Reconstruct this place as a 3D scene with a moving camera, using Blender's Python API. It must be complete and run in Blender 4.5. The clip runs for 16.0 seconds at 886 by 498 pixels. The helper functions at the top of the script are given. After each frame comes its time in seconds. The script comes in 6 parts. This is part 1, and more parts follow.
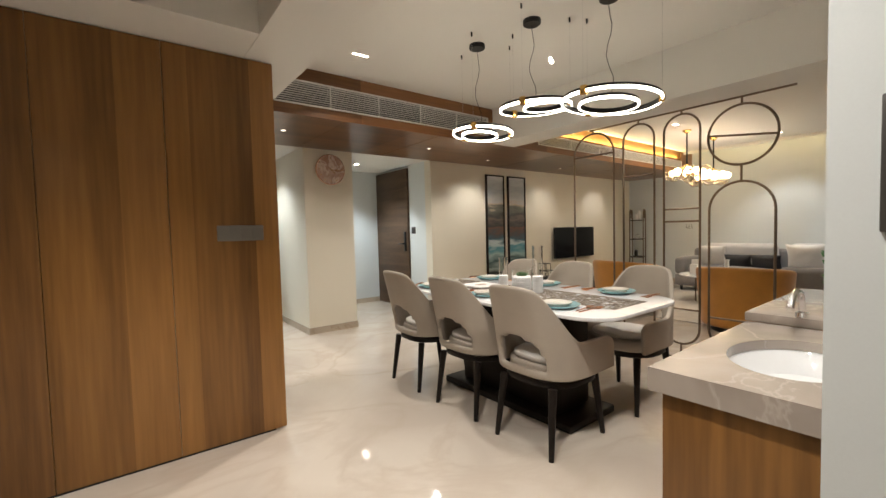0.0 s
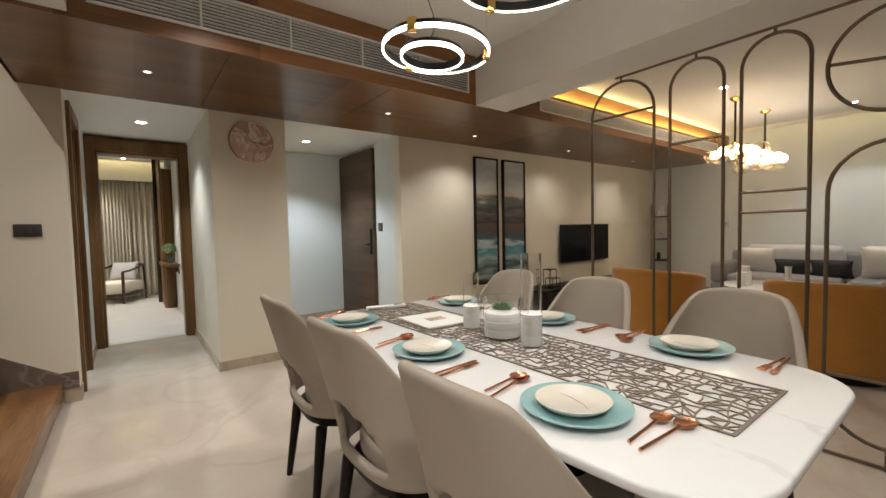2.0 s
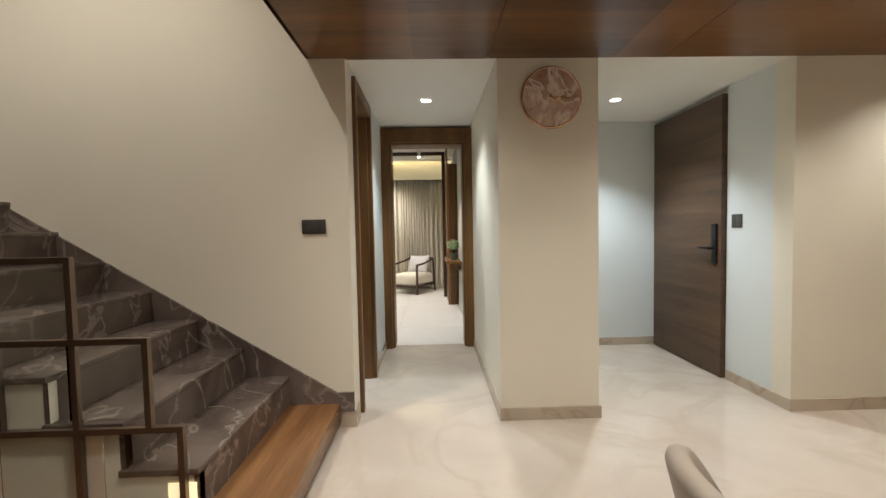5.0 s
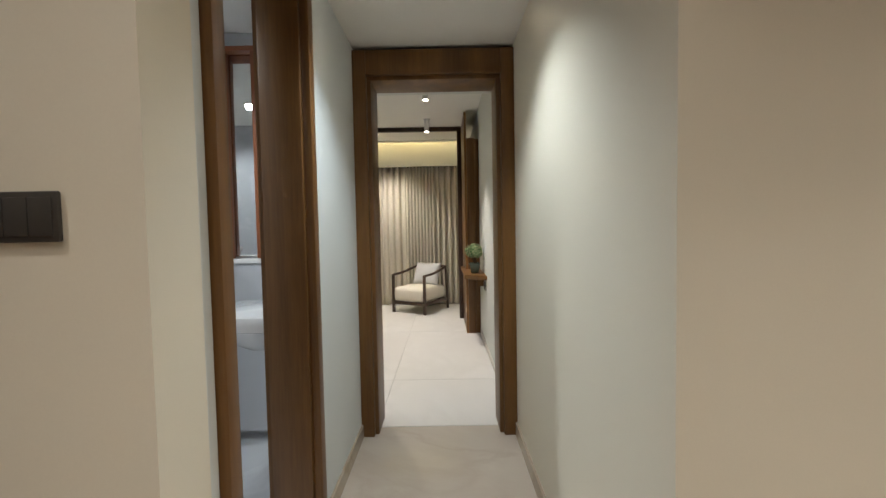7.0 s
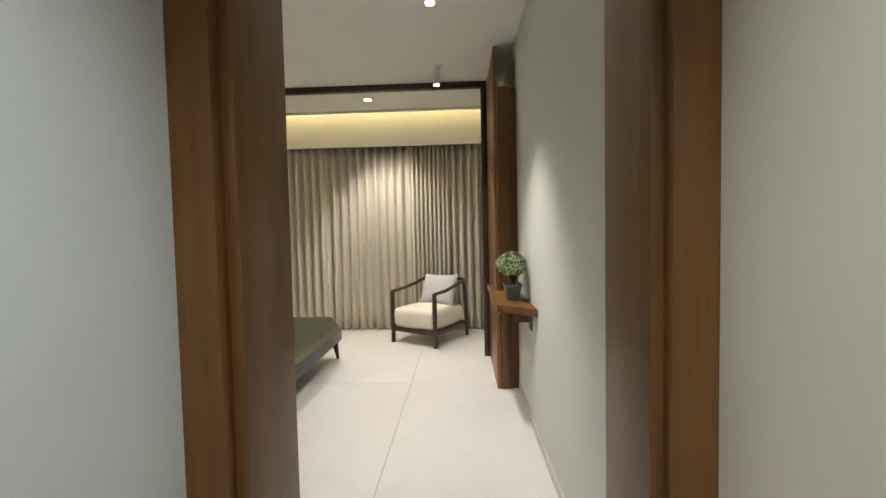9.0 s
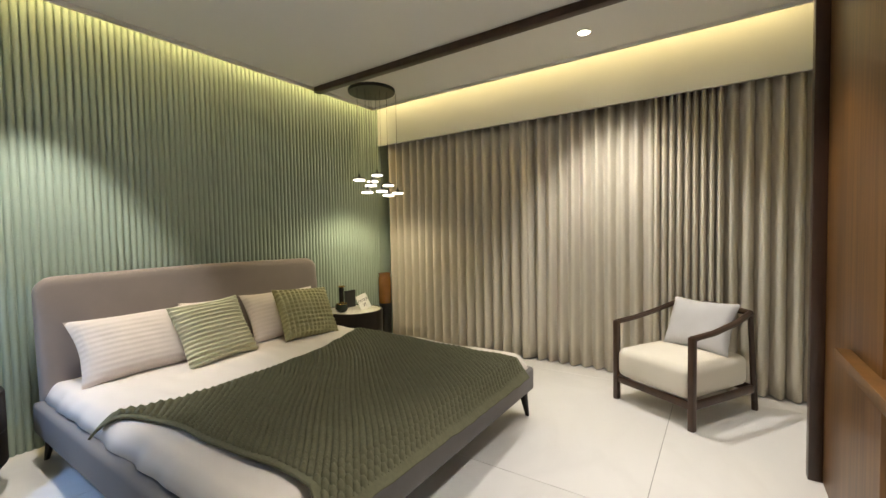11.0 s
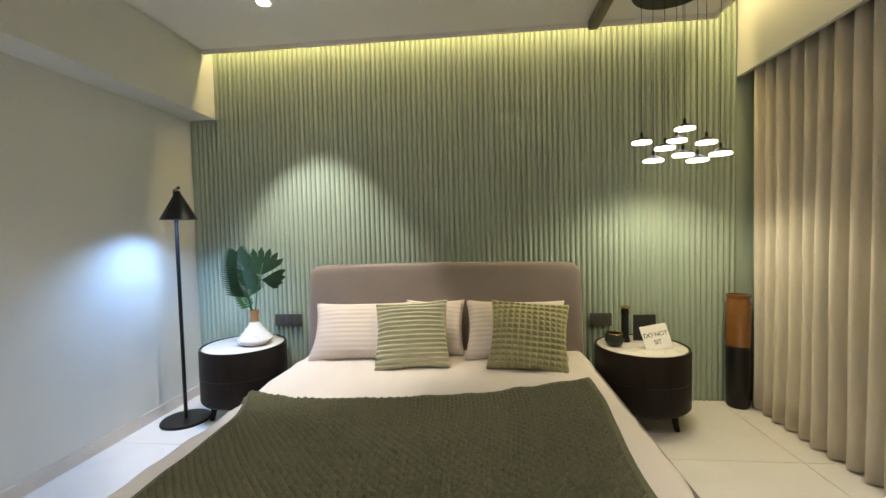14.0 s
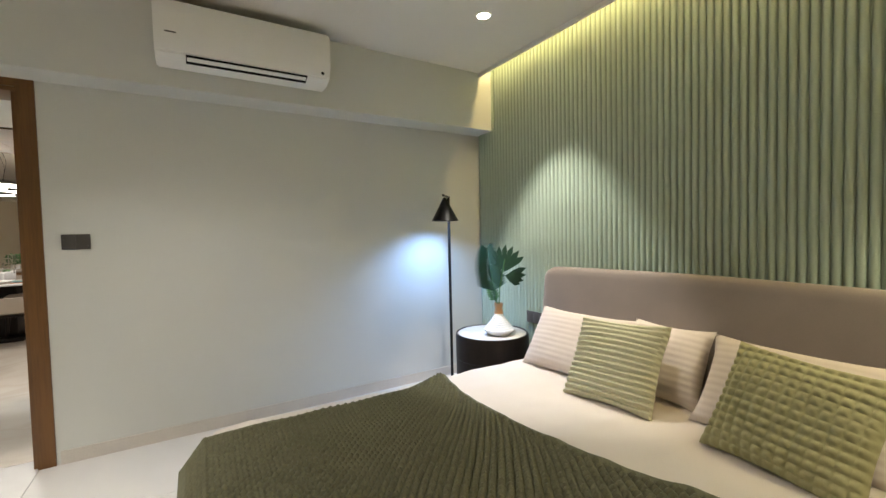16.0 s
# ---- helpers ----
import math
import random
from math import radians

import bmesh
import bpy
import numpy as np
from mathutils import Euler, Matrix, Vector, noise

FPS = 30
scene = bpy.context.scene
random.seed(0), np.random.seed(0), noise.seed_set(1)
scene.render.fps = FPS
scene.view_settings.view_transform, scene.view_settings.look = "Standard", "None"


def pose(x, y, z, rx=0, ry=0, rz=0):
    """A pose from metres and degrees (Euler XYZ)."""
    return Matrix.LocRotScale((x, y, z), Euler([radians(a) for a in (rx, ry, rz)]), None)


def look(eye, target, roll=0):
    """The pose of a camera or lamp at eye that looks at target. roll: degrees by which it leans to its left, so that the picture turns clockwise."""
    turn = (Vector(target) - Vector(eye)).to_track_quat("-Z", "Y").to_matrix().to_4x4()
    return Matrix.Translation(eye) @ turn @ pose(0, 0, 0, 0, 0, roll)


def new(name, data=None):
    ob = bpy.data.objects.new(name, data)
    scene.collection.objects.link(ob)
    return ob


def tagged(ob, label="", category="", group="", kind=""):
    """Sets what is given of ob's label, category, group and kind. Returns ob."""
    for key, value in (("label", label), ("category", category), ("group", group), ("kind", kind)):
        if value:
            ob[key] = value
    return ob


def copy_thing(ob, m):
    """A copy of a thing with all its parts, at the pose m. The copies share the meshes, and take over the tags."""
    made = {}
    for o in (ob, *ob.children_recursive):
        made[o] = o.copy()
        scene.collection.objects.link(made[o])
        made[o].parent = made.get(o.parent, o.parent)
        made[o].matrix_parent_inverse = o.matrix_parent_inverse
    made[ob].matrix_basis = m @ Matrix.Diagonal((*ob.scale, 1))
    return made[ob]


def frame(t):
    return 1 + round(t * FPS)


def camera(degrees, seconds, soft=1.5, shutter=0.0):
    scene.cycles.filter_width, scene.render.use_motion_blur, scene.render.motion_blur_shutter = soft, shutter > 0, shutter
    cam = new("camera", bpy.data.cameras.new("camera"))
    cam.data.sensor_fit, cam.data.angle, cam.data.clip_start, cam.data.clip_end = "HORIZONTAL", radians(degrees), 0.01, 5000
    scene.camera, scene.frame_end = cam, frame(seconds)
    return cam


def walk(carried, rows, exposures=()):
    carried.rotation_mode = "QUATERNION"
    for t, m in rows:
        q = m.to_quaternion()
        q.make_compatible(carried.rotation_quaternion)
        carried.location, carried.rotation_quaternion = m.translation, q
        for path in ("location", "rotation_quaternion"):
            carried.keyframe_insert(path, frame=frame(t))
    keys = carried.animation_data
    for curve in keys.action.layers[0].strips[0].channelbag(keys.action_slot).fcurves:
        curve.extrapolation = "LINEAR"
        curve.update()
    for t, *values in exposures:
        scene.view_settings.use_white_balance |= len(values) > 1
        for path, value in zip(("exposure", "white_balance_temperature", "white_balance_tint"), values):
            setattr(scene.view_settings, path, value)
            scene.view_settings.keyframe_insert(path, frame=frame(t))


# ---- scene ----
cam = camera(94.15, 16.0)
ROWS = [
    (0.0, 0.000, -0.000, 1.199, 87.40, 1.43, -37.86),
    (0.5, 0.291, 0.237, 1.203, 87.20, 1.25, -37.95),
    (1.0, 0.583, 0.533, 1.208, 87.07, 1.19, -37.96),
    (1.5, 0.887, 0.765, 1.185, 87.10, 1.20, -37.95),
    (2.0, 1.140, 0.881, 1.167, 87.27, 1.25, -37.15),
    (2.5, 1.331, 0.928, 1.148, 87.39, 1.33, -33.43),
    (3.0, 1.414, 0.988, 1.141, 87.53, 1.28, -25.83),
    (3.5, 1.347, 1.230, 1.167, 87.53, 1.18, -15.82),
    (4.0, 1.299, 1.544, 1.185, 87.53, 1.21, -7.35),
    (4.5, 1.290, 1.900, 1.184, 87.38, 1.18, -3.09),
    (7.0, 1.301, 4.089, 1.184, 87.48, 1.07, 0.26),
    (7.5, 1.274, 4.508, 1.185, 87.61, 1.10, 0.78),
    (8.0, 1.298, 4.933, 1.185, 87.56, 1.16, 1.19),
    (10.3, 1.191, 6.673, 1.194, 87.62, 1.17, 16.28),
    (10.5, 1.165, 6.800, 1.197, 87.60, 1.11, 20.77),
    (11.0, 1.133, 7.064, 1.200, 87.73, 1.04, 33.99),
    (11.5, 1.110, 7.316, 1.198, 87.71, 1.16, 47.05),
    (12.0, 1.113, 7.615, 1.212, 87.52, 1.19, 59.21),
    (12.5, 1.031, 7.931, 1.207, 87.35, 1.30, 69.48),
    (13.0, 0.967, 8.256, 1.214, 87.35, 1.37, 78.35),
    (13.5, 0.903, 8.572, 1.200, 87.42, 1.40, 86.18),
    (14.0, 0.852, 8.898, 1.216, 87.56, 1.36, 95.65),
    (14.5, 0.715, 9.157, 1.207, 87.94, 1.33, 106.00),
    (15.0, 0.533, 9.326, 1.217, 87.87, 1.28, 119.13),
    (15.5, 0.344, 9.550, 1.206, 87.95, 1.24, 133.85),
    (16.0, 0.104, 9.717, 1.235, 87.81, 1.35, 148.79),
]
EXPO = [(0.0, 0.22), (1.0, 0.12), (2.0, -0.12), (3.5, -0.12), (4.5, 0.2), (7.0, -0.15), (8.0, -0.05), (10.5, -0.08), (12.5, -0.10), (14.0, 0.05), (16.0, 0.15)]
GLOW_RING = 13.0
LAMP_W, PEND_W = 48.0, 24.0
RP = [(2.22, 2.33, 1.92), (2.25, 1.84, 2.0), (2.40, 1.385, 1.95)]
ARCHES = [(2.205, 2.655, 2.155), (1.81, 2.105, 2.15), (1.43, 1.725, 2.155)]
CROSS = [(1.93, 2.205, 2.655), (1.67, 1.81, 2.105), (1.335, 1.43, 1.725), (1.225, 1.43, 1.725), (0.45, 1.43, 1.725), (0.41, 0.9, 1.35)]
CHAND_W = 9.0
walk(cam, [(t, pose(x, y, z, rx, ry, rz)) for t, x, y, z, rx, ry, rz in ROWS], EXPO)

# ---- world ----
world = bpy.data.worlds.new("night")
world.use_nodes = True
world.node_tree.nodes["Background"].inputs[0].default_value = (0.01, 0.012, 0.02, 1)
world.node_tree.nodes["Background"].inputs[1].default_value = 0.2
scene.world = world

WARM, NEUTRAL, COOL, BLUE, AMBER = (1, 0.95, 0.88), (1, 0.935, 0.86), (0.85, 0.945, 1.0), (0.30, 0.53, 1.0), (1, 0.76, 0.34)


def spot(x, y, z, watts, color, angle=95, blend=0.6, radius=0.035, aim=(0, 0, -1)):
    d = bpy.data.lights.new("downlight_beam", "SPOT")
    d.energy, d.color, d.spot_size, d.spot_blend, d.shadow_soft_size = watts, color, radians(angle), blend, radius
    ob = new("downlight_beam", d)
    ob.matrix_world = look((x, y, z), (x + aim[0], y + aim[1] + 0.0001, z + aim[2]))
    return ob


def strip(x, y, z, lx, ly, watts, color, rx=0, ry=0):
    d = bpy.data.lights.new("led_strip_glow", "AREA")
    d.shape, d.size, d.size_y, d.energy, d.color = "RECTANGLE", lx, ly, watts, color
    ob = new("led_strip_glow", d)
    ob.matrix_world = pose(x, y, z, rx, ry, 0)
    return ob


def point(x, y, z, watts, color, radius):
    d = bpy.data.lights.new("lamp_glow", "POINT")
    d.energy, d.color, d.shadow_soft_size = watts, color, radius
    ob = new("lamp_glow", d)
    ob.location = (x, y, z)
    return ob


# ---- materials ----
def nodes_of(name):
    m = bpy.data.materials.new(name)
    m.use_nodes = True
    nt = m.node_tree
    return m, nt, nt.nodes["Principled BSDF"]


def mat(name, color, rough=0.5, metal=0.0, var=0.08, scale=6.0, stretch=(1, 1, 1), bump=0.1, fine=120.0, coat=0.0, sheen=0.0, rvar=0.1):
    """Painted, woven or stone-like surface: blotches at one scale, grain at another, fine relief."""
    m, nt, b = nodes_of(name)
    N, L = nt.nodes.new, nt.links.new
    tc, mp = N("ShaderNodeTexCoord"), N("ShaderNodeMapping")
    mp.inputs["Scale"].default_value = stretch
    L(tc.outputs["Object"], mp.inputs[0])
    n1, n2 = N("ShaderNodeTexNoise"), N("ShaderNodeTexNoise")
    n1.inputs["Scale"].default_value, n1.inputs["Detail"].default_value = scale, 5
    n2.inputs["Scale"].default_value, n2.inputs["Detail"].default_value = fine, 3
    L(mp.outputs[0], n1.inputs[0])
    L(mp.outputs[0], n2.inputs[0])
    mix = N("ShaderNodeMix")
    mix.data_type = "FLOAT"
    mix.inputs[0].default_value = 0.4
    L(n1.outputs["Fac"], mix.inputs[2])
    L(n2.outputs["Fac"], mix.inputs[3])
    ramp = N("ShaderNodeValToRGB")
    c = Vector(color)
    ramp.color_ramp.elements[0].position, ramp.color_ramp.elements[1].position = 0.3, 0.7
    ramp.color_ramp.elements[0].color = (*(c * (1 - var)), 1)
    ramp.color_ramp.elements[1].color = (*[min(1, v) for v in c * (1 + var)], 1)
    L(mix.outputs[0], ramp.inputs[0])
    L(ramp.outputs[0], b.inputs["Base Color"])
    mr = N("ShaderNodeMapRange")
    mr.inputs["To Min"].default_value, mr.inputs["To Max"].default_value = max(0.02, rough - rvar * rough), min(1, rough + rvar * rough)
    L(n1.outputs["Fac"], mr.inputs[0])
    L(mr.outputs[0], b.inputs["Roughness"])
    b.inputs["Metallic"].default_value = metal
    b.inputs["Coat Weight"].default_value = coat
    b.inputs["Coat Roughness"].default_value = 0.08
    b.inputs["Sheen Weight"].default_value = sheen
    if bump:
        bp = N("ShaderNodeBump")
        bp.inputs["Strength"].default_value, bp.inputs["Distance"].default_value = bump, 0.002
        L(n2.outputs["Fac"], bp.inputs["Height"])
        L(bp.outputs[0], b.inputs["Normal"])
    return m


def wood(name, dark, light, rough=0.4, grain=(14, 14, 0.7), bump=0.06, bands=None, band_axis=0, coat=0.0):
    """Veneer: long grain by stretched noise, fine pores, and sheets that differ along one axis."""
    m, nt, b = nodes_of(name)
    N, L = nt.nodes.new, nt.links.new
    tc, mp = N("ShaderNodeTexCoord"), N("ShaderNodeMapping")
    mp.inputs["Scale"].default_value = grain
    L(tc.outputs["Object"], mp.inputs[0])
    n1, n2 = N("ShaderNodeTexNoise"), N("ShaderNodeTexNoise")
    n1.inputs["Scale"].default_value, n1.inputs["Detail"].default_value, n1.inputs["Distortion"].default_value = 0.6, 6, 0.6
    n2.inputs["Scale"].default_value, n2.inputs["Detail"].default_value = 9, 4
    L(mp.outputs[0], n1.inputs[0])
    L(mp.outputs[0], n2.inputs[0])
    mix = N("ShaderNodeMix")
    mix.data_type = "FLOAT"
    mix.inputs[0].default_value = 0.3
    L(n1.outputs["Fac"], mix.inputs[2])
    L(n2.outputs["Fac"], mix.inputs[3])
    out = mix.outputs[0]
    if bands:
        sx, mul, fl, wn = N("ShaderNodeSeparateXYZ"), N("ShaderNodeMath"), N("ShaderNodeMath"), N("ShaderNodeTexWhiteNoise")
        L(tc.outputs["Object"], sx.inputs[0])
        mul.operation, fl.operation, wn.noise_dimensions = "MULTIPLY", "FLOOR", "1D"
        mul.inputs[1].default_value = 1 / bands
        L(sx.outputs[band_axis], mul.inputs[0])
        L(mul.outputs[0], fl.inputs[0])
        L(fl.outputs[0], wn.inputs["W"])
        ad = N("ShaderNodeMath")
        ad.operation = "MULTIPLY_ADD"
        L(wn.outputs["Value"], ad.inputs[0])
        ad.inputs[1].default_value = 0.28
        L(out, ad.inputs[2])
        sb = N("ShaderNodeMath")
        sb.operation = "SUBTRACT"
        sb.inputs[1].default_value = 0.14
        L(ad.outputs[0], sb.inputs[0])
        out = sb.outputs[0]
    ramp = N("ShaderNodeValToRGB")
    ramp.color_ramp.elements[0].position, ramp.color_ramp.elements[1].position = 0.28, 0.72
    ramp.color_ramp.elements[0].color, ramp.color_ramp.elements[1].color = (*dark, 1), (*light, 1)
    L(out, ramp.inputs[0])
    L(ramp.outputs[0], b.inputs["Base Color"])
    b.inputs["Roughness"].default_value = rough
    b.inputs["Coat Weight"].default_value = coat
    b.inputs["Coat Roughness"].default_value = 0.12
    bp = N("ShaderNodeBump")
    bp.inputs["Strength"].default_value, bp.inputs["Distance"].default_value = bump, 0.002
    L(n2.outputs["Fac"], bp.inputs["Height"])
    L(bp.outputs[0], b.inputs["Normal"])
    return m


def marble(name, base, cloud, vein, rough=0.08, scale=1.2, vein_scale=1.6, vein_width=0.03, coat=0.0):
    """Polished stone: soft clouds and thin wandering veins."""
    m, nt, b = nodes_of(name)
    N, L = nt.nodes.new, nt.links.new
    tc = N("ShaderNodeTexCoord")
    n1, n2, n3 = N("ShaderNodeTexNoise"), N("ShaderNodeTexNoise"), N("ShaderNodeTexNoise")
    n1.inputs["Scale"].default_value, n1.inputs["Detail"].default_value, n1.inputs["Distortion"].default_value = scale, 6, 0.8
    n2.inputs["Scale"].default_value, n2.inputs["Detail"].default_value, n2.inputs["Distortion"].default_value = vein_scale, 7, 1.2
    n3.inputs["Scale"].default_value = 5
    for n in (n1, n2, n3):
        L(tc.outputs["Object"], n.inputs[0])
    r1, r2 = N("ShaderNodeValToRGB"), N("ShaderNodeValToRGB")
    r1.color_ramp.elements[0].position, r1.color_ramp.elements[1].position = 0.35, 0.65
    r1.color_ramp.elements[0].color, r1.color_ramp.elements[1].color = (*base, 1), (*cloud, 1)
    L(n1.outputs["Fac"], r1.inputs[0])
    e = r2.color_ramp.elements
    e[0].position, e[1].position = 0.5 - vein_width, 0.5 + vein_width
    e[0].color = e[1].color = (0, 0, 0, 1)
    mid = e.new(0.5)
    mid.color = (0.7, 0.7, 0.7, 1)
    L(n2.outputs["Fac"], r2.inputs[0])
    mix = N("ShaderNodeMix")
    mix.data_type = "RGBA"
    L(r2.outputs[0], mix.inputs[0])
    L(r1.outputs[0], mix.inputs[6])
    mix.inputs[7].default_value = (*vein, 1)
    L(mix.outputs[2], b.inputs["Base Color"])
    mr = N("ShaderNodeMapRange")
    mr.inputs["To Min"].default_value, mr.inputs["To Max"].default_value = rough * 0.92, rough * 1.1
    L(n3.outputs["Fac"], mr.inputs[0])
    L(mr.outputs[0], b.inputs["Roughness"])
    b.inputs["Coat Weight"].default_value = coat
    return m


def glow(name, color, strength):
    m, nt, b = nodes_of(name)
    b.inputs["Base Color"].default_value = (*color, 1)
    b.inputs["Emission Color"].default_value = (*color, 1)
    b.inputs["Emission Strength"].default_value = strength
    return m


def glass(name, color=(1, 1, 1), rough=0.0, ior=1.45):
    m, nt, b = nodes_of(name)
    b.inputs["Base Color"].default_value = (*color, 1)
    b.inputs["Transmission Weight"].default_value = 1
    b.inputs["Roughness"].default_value, b.inputs["IOR"].default_value = rough, ior
    return m


def ribbed(name, color, rough, axis, pitch, depth, var=0.1, sheen=0.0):
    """Cloth with raised ribs or cords along one or two axes."""
    m = mat(name, color, rough, var=var, scale=8, bump=0.0, sheen=sheen)
    nt = m.node_tree
    N, L = nt.nodes.new, nt.links.new
    tc, sx = N("ShaderNodeTexCoord"), N("ShaderNodeSeparateXYZ")
    L(tc.outputs["Object"], sx.inputs[0])
    total = None
    for a in axis:
        mul, sn = N("ShaderNodeMath"), N("ShaderNodeMath")
        mul.operation, sn.operation = "MULTIPLY", "SINE"
        mul.inputs[1].default_value = 2 * math.pi / pitch
        L(sx.outputs[a], mul.inputs[0])
        L(mul.outputs[0], sn.inputs[0])
        if total is None:
            total = sn.outputs[0]
        else:
            ad = N("ShaderNodeMath")
            ad.operation = "ADD"
            L(total, ad.inputs[0])
            L(sn.outputs[0], ad.inputs[1])
            total = ad.outputs[0]
    bp = N("ShaderNodeBump")
    bp.inputs["Strength"].default_value, bp.inputs["Distance"].default_value = 1.0, depth
    L(total, bp.inputs["Height"])
    L(bp.outputs[0], nt.nodes["Principled BSDF"].inputs["Normal"])
    return m


WALL = mat("cream_wall_paint", (0.72, 0.665, 0.55), 0.75, var=0.025, scale=1.5, bump=0.05, fine=220)
WALL_COOL = mat("grey_white_wall_paint", (0.655, 0.685, 0.68), 0.75, var=0.025, scale=1.5, bump=0.05, fine=220)
WALL_BED = mat("pale_grey_wall_paint", (0.62, 0.63, 0.60), 0.75, var=0.025, scale=1.5, bump=0.05, fine=220)
CEIL = mat("ceiling_paint", (0.76, 0.74, 0.69), 0.85, var=0.02, scale=1.0, bump=0.04, fine=200)
WOOD_PANEL = wood("walnut_veneer_panel", (0.115, 0.048, 0.010), (0.42, 0.20, 0.052), 0.40, grain=(4.5, 4.5, 0.22), bands=0.31)
# bulkhead walnut, toned down in colour for the shade on its underside
WOOD_SHADED = wood("shaded_walnut_veneer", (0.062, 0.027, 0.010), (0.215, 0.098, 0.034), 0.28, grain=(0.5, 9, 9), bands=1.2)
WOOD_FRAME = wood("door_frame_walnut", (0.080, 0.033, 0.007), (0.215, 0.098, 0.023), 0.42, grain=(16, 16, 0.8))
WOOD_DOOR = wood("smoked_oak_door", (0.040, 0.022, 0.012), (0.14, 0.080, 0.043), 0.5, grain=(3, 1.2, 14))
WOOD_STEP = wood("oiled_wood_step", (0.15, 0.065, 0.024), (0.33, 0.165, 0.065), 0.25, grain=(12, 0.7, 12))
WOOD_SLAT = wood("red_brown_wood_slat", (0.16, 0.045, 0.015), (0.32, 0.10, 0.035), 0.4, grain=(16, 16, 0.8))
WOOD_BLACK = wood("black_stained_wood", (0.008, 0.006, 0.005), (0.022, 0.016, 0.013), 0.42, grain=(14, 14, 1))
WOOD_BLACK.node_tree.nodes["Principled BSDF"].inputs["Specular IOR Level"].default_value = 0.18
WOOD_ARM = wood("dark_stained_beech", (0.022, 0.011, 0.007), (0.07, 0.035, 0.020), 0.35, grain=(14, 14, 1))
FLOOR = marble("polished_beige_marble", (0.55, 0.475, 0.40), (0.63, 0.56, 0.48), (0.53, 0.45, 0.37), 0.075, 1.6, 1.1, 0.05)
TILE = marble("white_floor_tile", (0.72, 0.70, 0.68), (0.76, 0.74, 0.72), (0.71, 0.69, 0.67), 0.24, 0.9, 0.8, 0.05)
GROUT = mat("grey_grout", (0.33, 0.32, 0.31), 0.9)
SKIRT = marble("beige_stone_skirting", (0.42, 0.34, 0.26), (0.50, 0.42, 0.33), (0.36, 0.28, 0.2), 0.2, 2, 2)
STONE_BROWN = marble("dark_brown_veined_marble", (0.085, 0.062, 0.052), (0.16, 0.125, 0.105), (0.30, 0.245, 0.21), 0.12, 2.2, 1.9, 0.016)
STONE_TOP = marble("grey_brown_marble_top", (0.30, 0.25, 0.215), (0.40, 0.345, 0.30), (0.47, 0.41, 0.36), 0.10, 2.4, 2.6, 0.02)
MARBLE_WHITE = marble("white_table_top", (0.80, 0.80, 0.81), (0.86, 0.86, 0.87), (0.70, 0.70, 0.71), 0.12, 1.2, 1.2, 0.01)
CHAIR_HIDE = mat("taupe_leather", (0.40, 0.345, 0.285), 0.52, var=0.05, scale=9, bump=0.12, fine=260)
SEAT_WHITE = mat("off_white_seat_fabric", (0.70, 0.66, 0.62), 0.8, var=0.05, bump=0.15, fine=300)
BLACK_METAL = mat("black_powder_coat", (0.012, 0.012, 0.013), 0.38, metal=0.4, bump=0.03)
BROWN_METAL = mat("brushed_bronze_metal", (0.20, 0.15, 0.11), 0.42, metal=0.85, bump=0.03)
BRASS = mat("brass", (0.78, 0.50, 0.16), 0.22, metal=1.0, bump=0.0, var=0.04)
COPPER = mat("copper_cutlery", (0.72, 0.36, 0.22), 0.22, metal=1.0, bump=0.0, var=0.05)
CHROME = mat("chrome", (0.8, 0.8, 0.82), 0.1, metal=1.0, bump=0.0, var=0.02)
PLASTIC_GREY = mat("dark_grey_switch_plastic", (0.055, 0.05, 0.045), 0.4, bump=0.0)
PLASTIC_LIGHT = mat("bronze_grey_switch_plate", (0.20, 0.185, 0.165), 0.35, metal=0.3, bump=0.0)
PLASTIC_WHITE = mat("white_plastic", (0.80, 0.80, 0.78), 0.35, var=0.015, bump=0.0)
WHITE_TRIM = mat("white_enamel", (0.78, 0.77, 0.74), 0.4, var=0.02, bump=0.0)
# near-black that stands in for the shade in base recesses and vent slots
VOID = mat("gap_shade_black", (0.02, 0.018, 0.016), 0.9, bump=0.0)
SCREEN = mat("black_screen_glass", (0.006, 0.006, 0.007), 0.12, bump=0.0)
SCREEN.node_tree.nodes["Principled BSDF"].inputs["Specular IOR Level"].default_value = 0.15
ORANGE = mat("cognac_velvet", (0.52, 0.225, 0.03), 0.62, var=0.12, scale=7, bump=0.1, sheen=0.4)
GREY_FAB = mat("grey_sofa_fabric", (0.27, 0.26, 0.265), 0.9, var=0.08, scale=10, bump=0.25, fine=350)
LIGHT_FAB = mat("light_grey_cushion_fabric", (0.55, 0.54, 0.55), 0.9, var=0.06, scale=10, bump=0.3, fine=320)
PALE_FAB = mat("white_cushion_fabric", (0.74, 0.73, 0.72), 0.9, var=0.04, scale=10, bump=0.3, fine=320)
DARK_FAB = mat("charcoal_cushion_fabric", (0.03, 0.03, 0.034), 0.85, var=0.1, bump=0.2)
RUG = mat("pale_wool_rug", (0.50, 0.46, 0.41), 0.95, var=0.1, scale=9, bump=0.5, fine=300)
AQUA = mat("aqua_glazed_stoneware", (0.30, 0.52, 0.545), 0.18, var=0.06, scale=10, bump=0.02, coat=0.4)
CREAM_CER = mat("cream_glazed_ceramic", (0.76, 0.72, 0.64), 0.2, var=0.03, bump=0.02, coat=0.3)
CERAMIC = mat("white_ceramic", (0.80, 0.80, 0.80), 0.12, var=0.015, bump=0.0, coat=0.5)
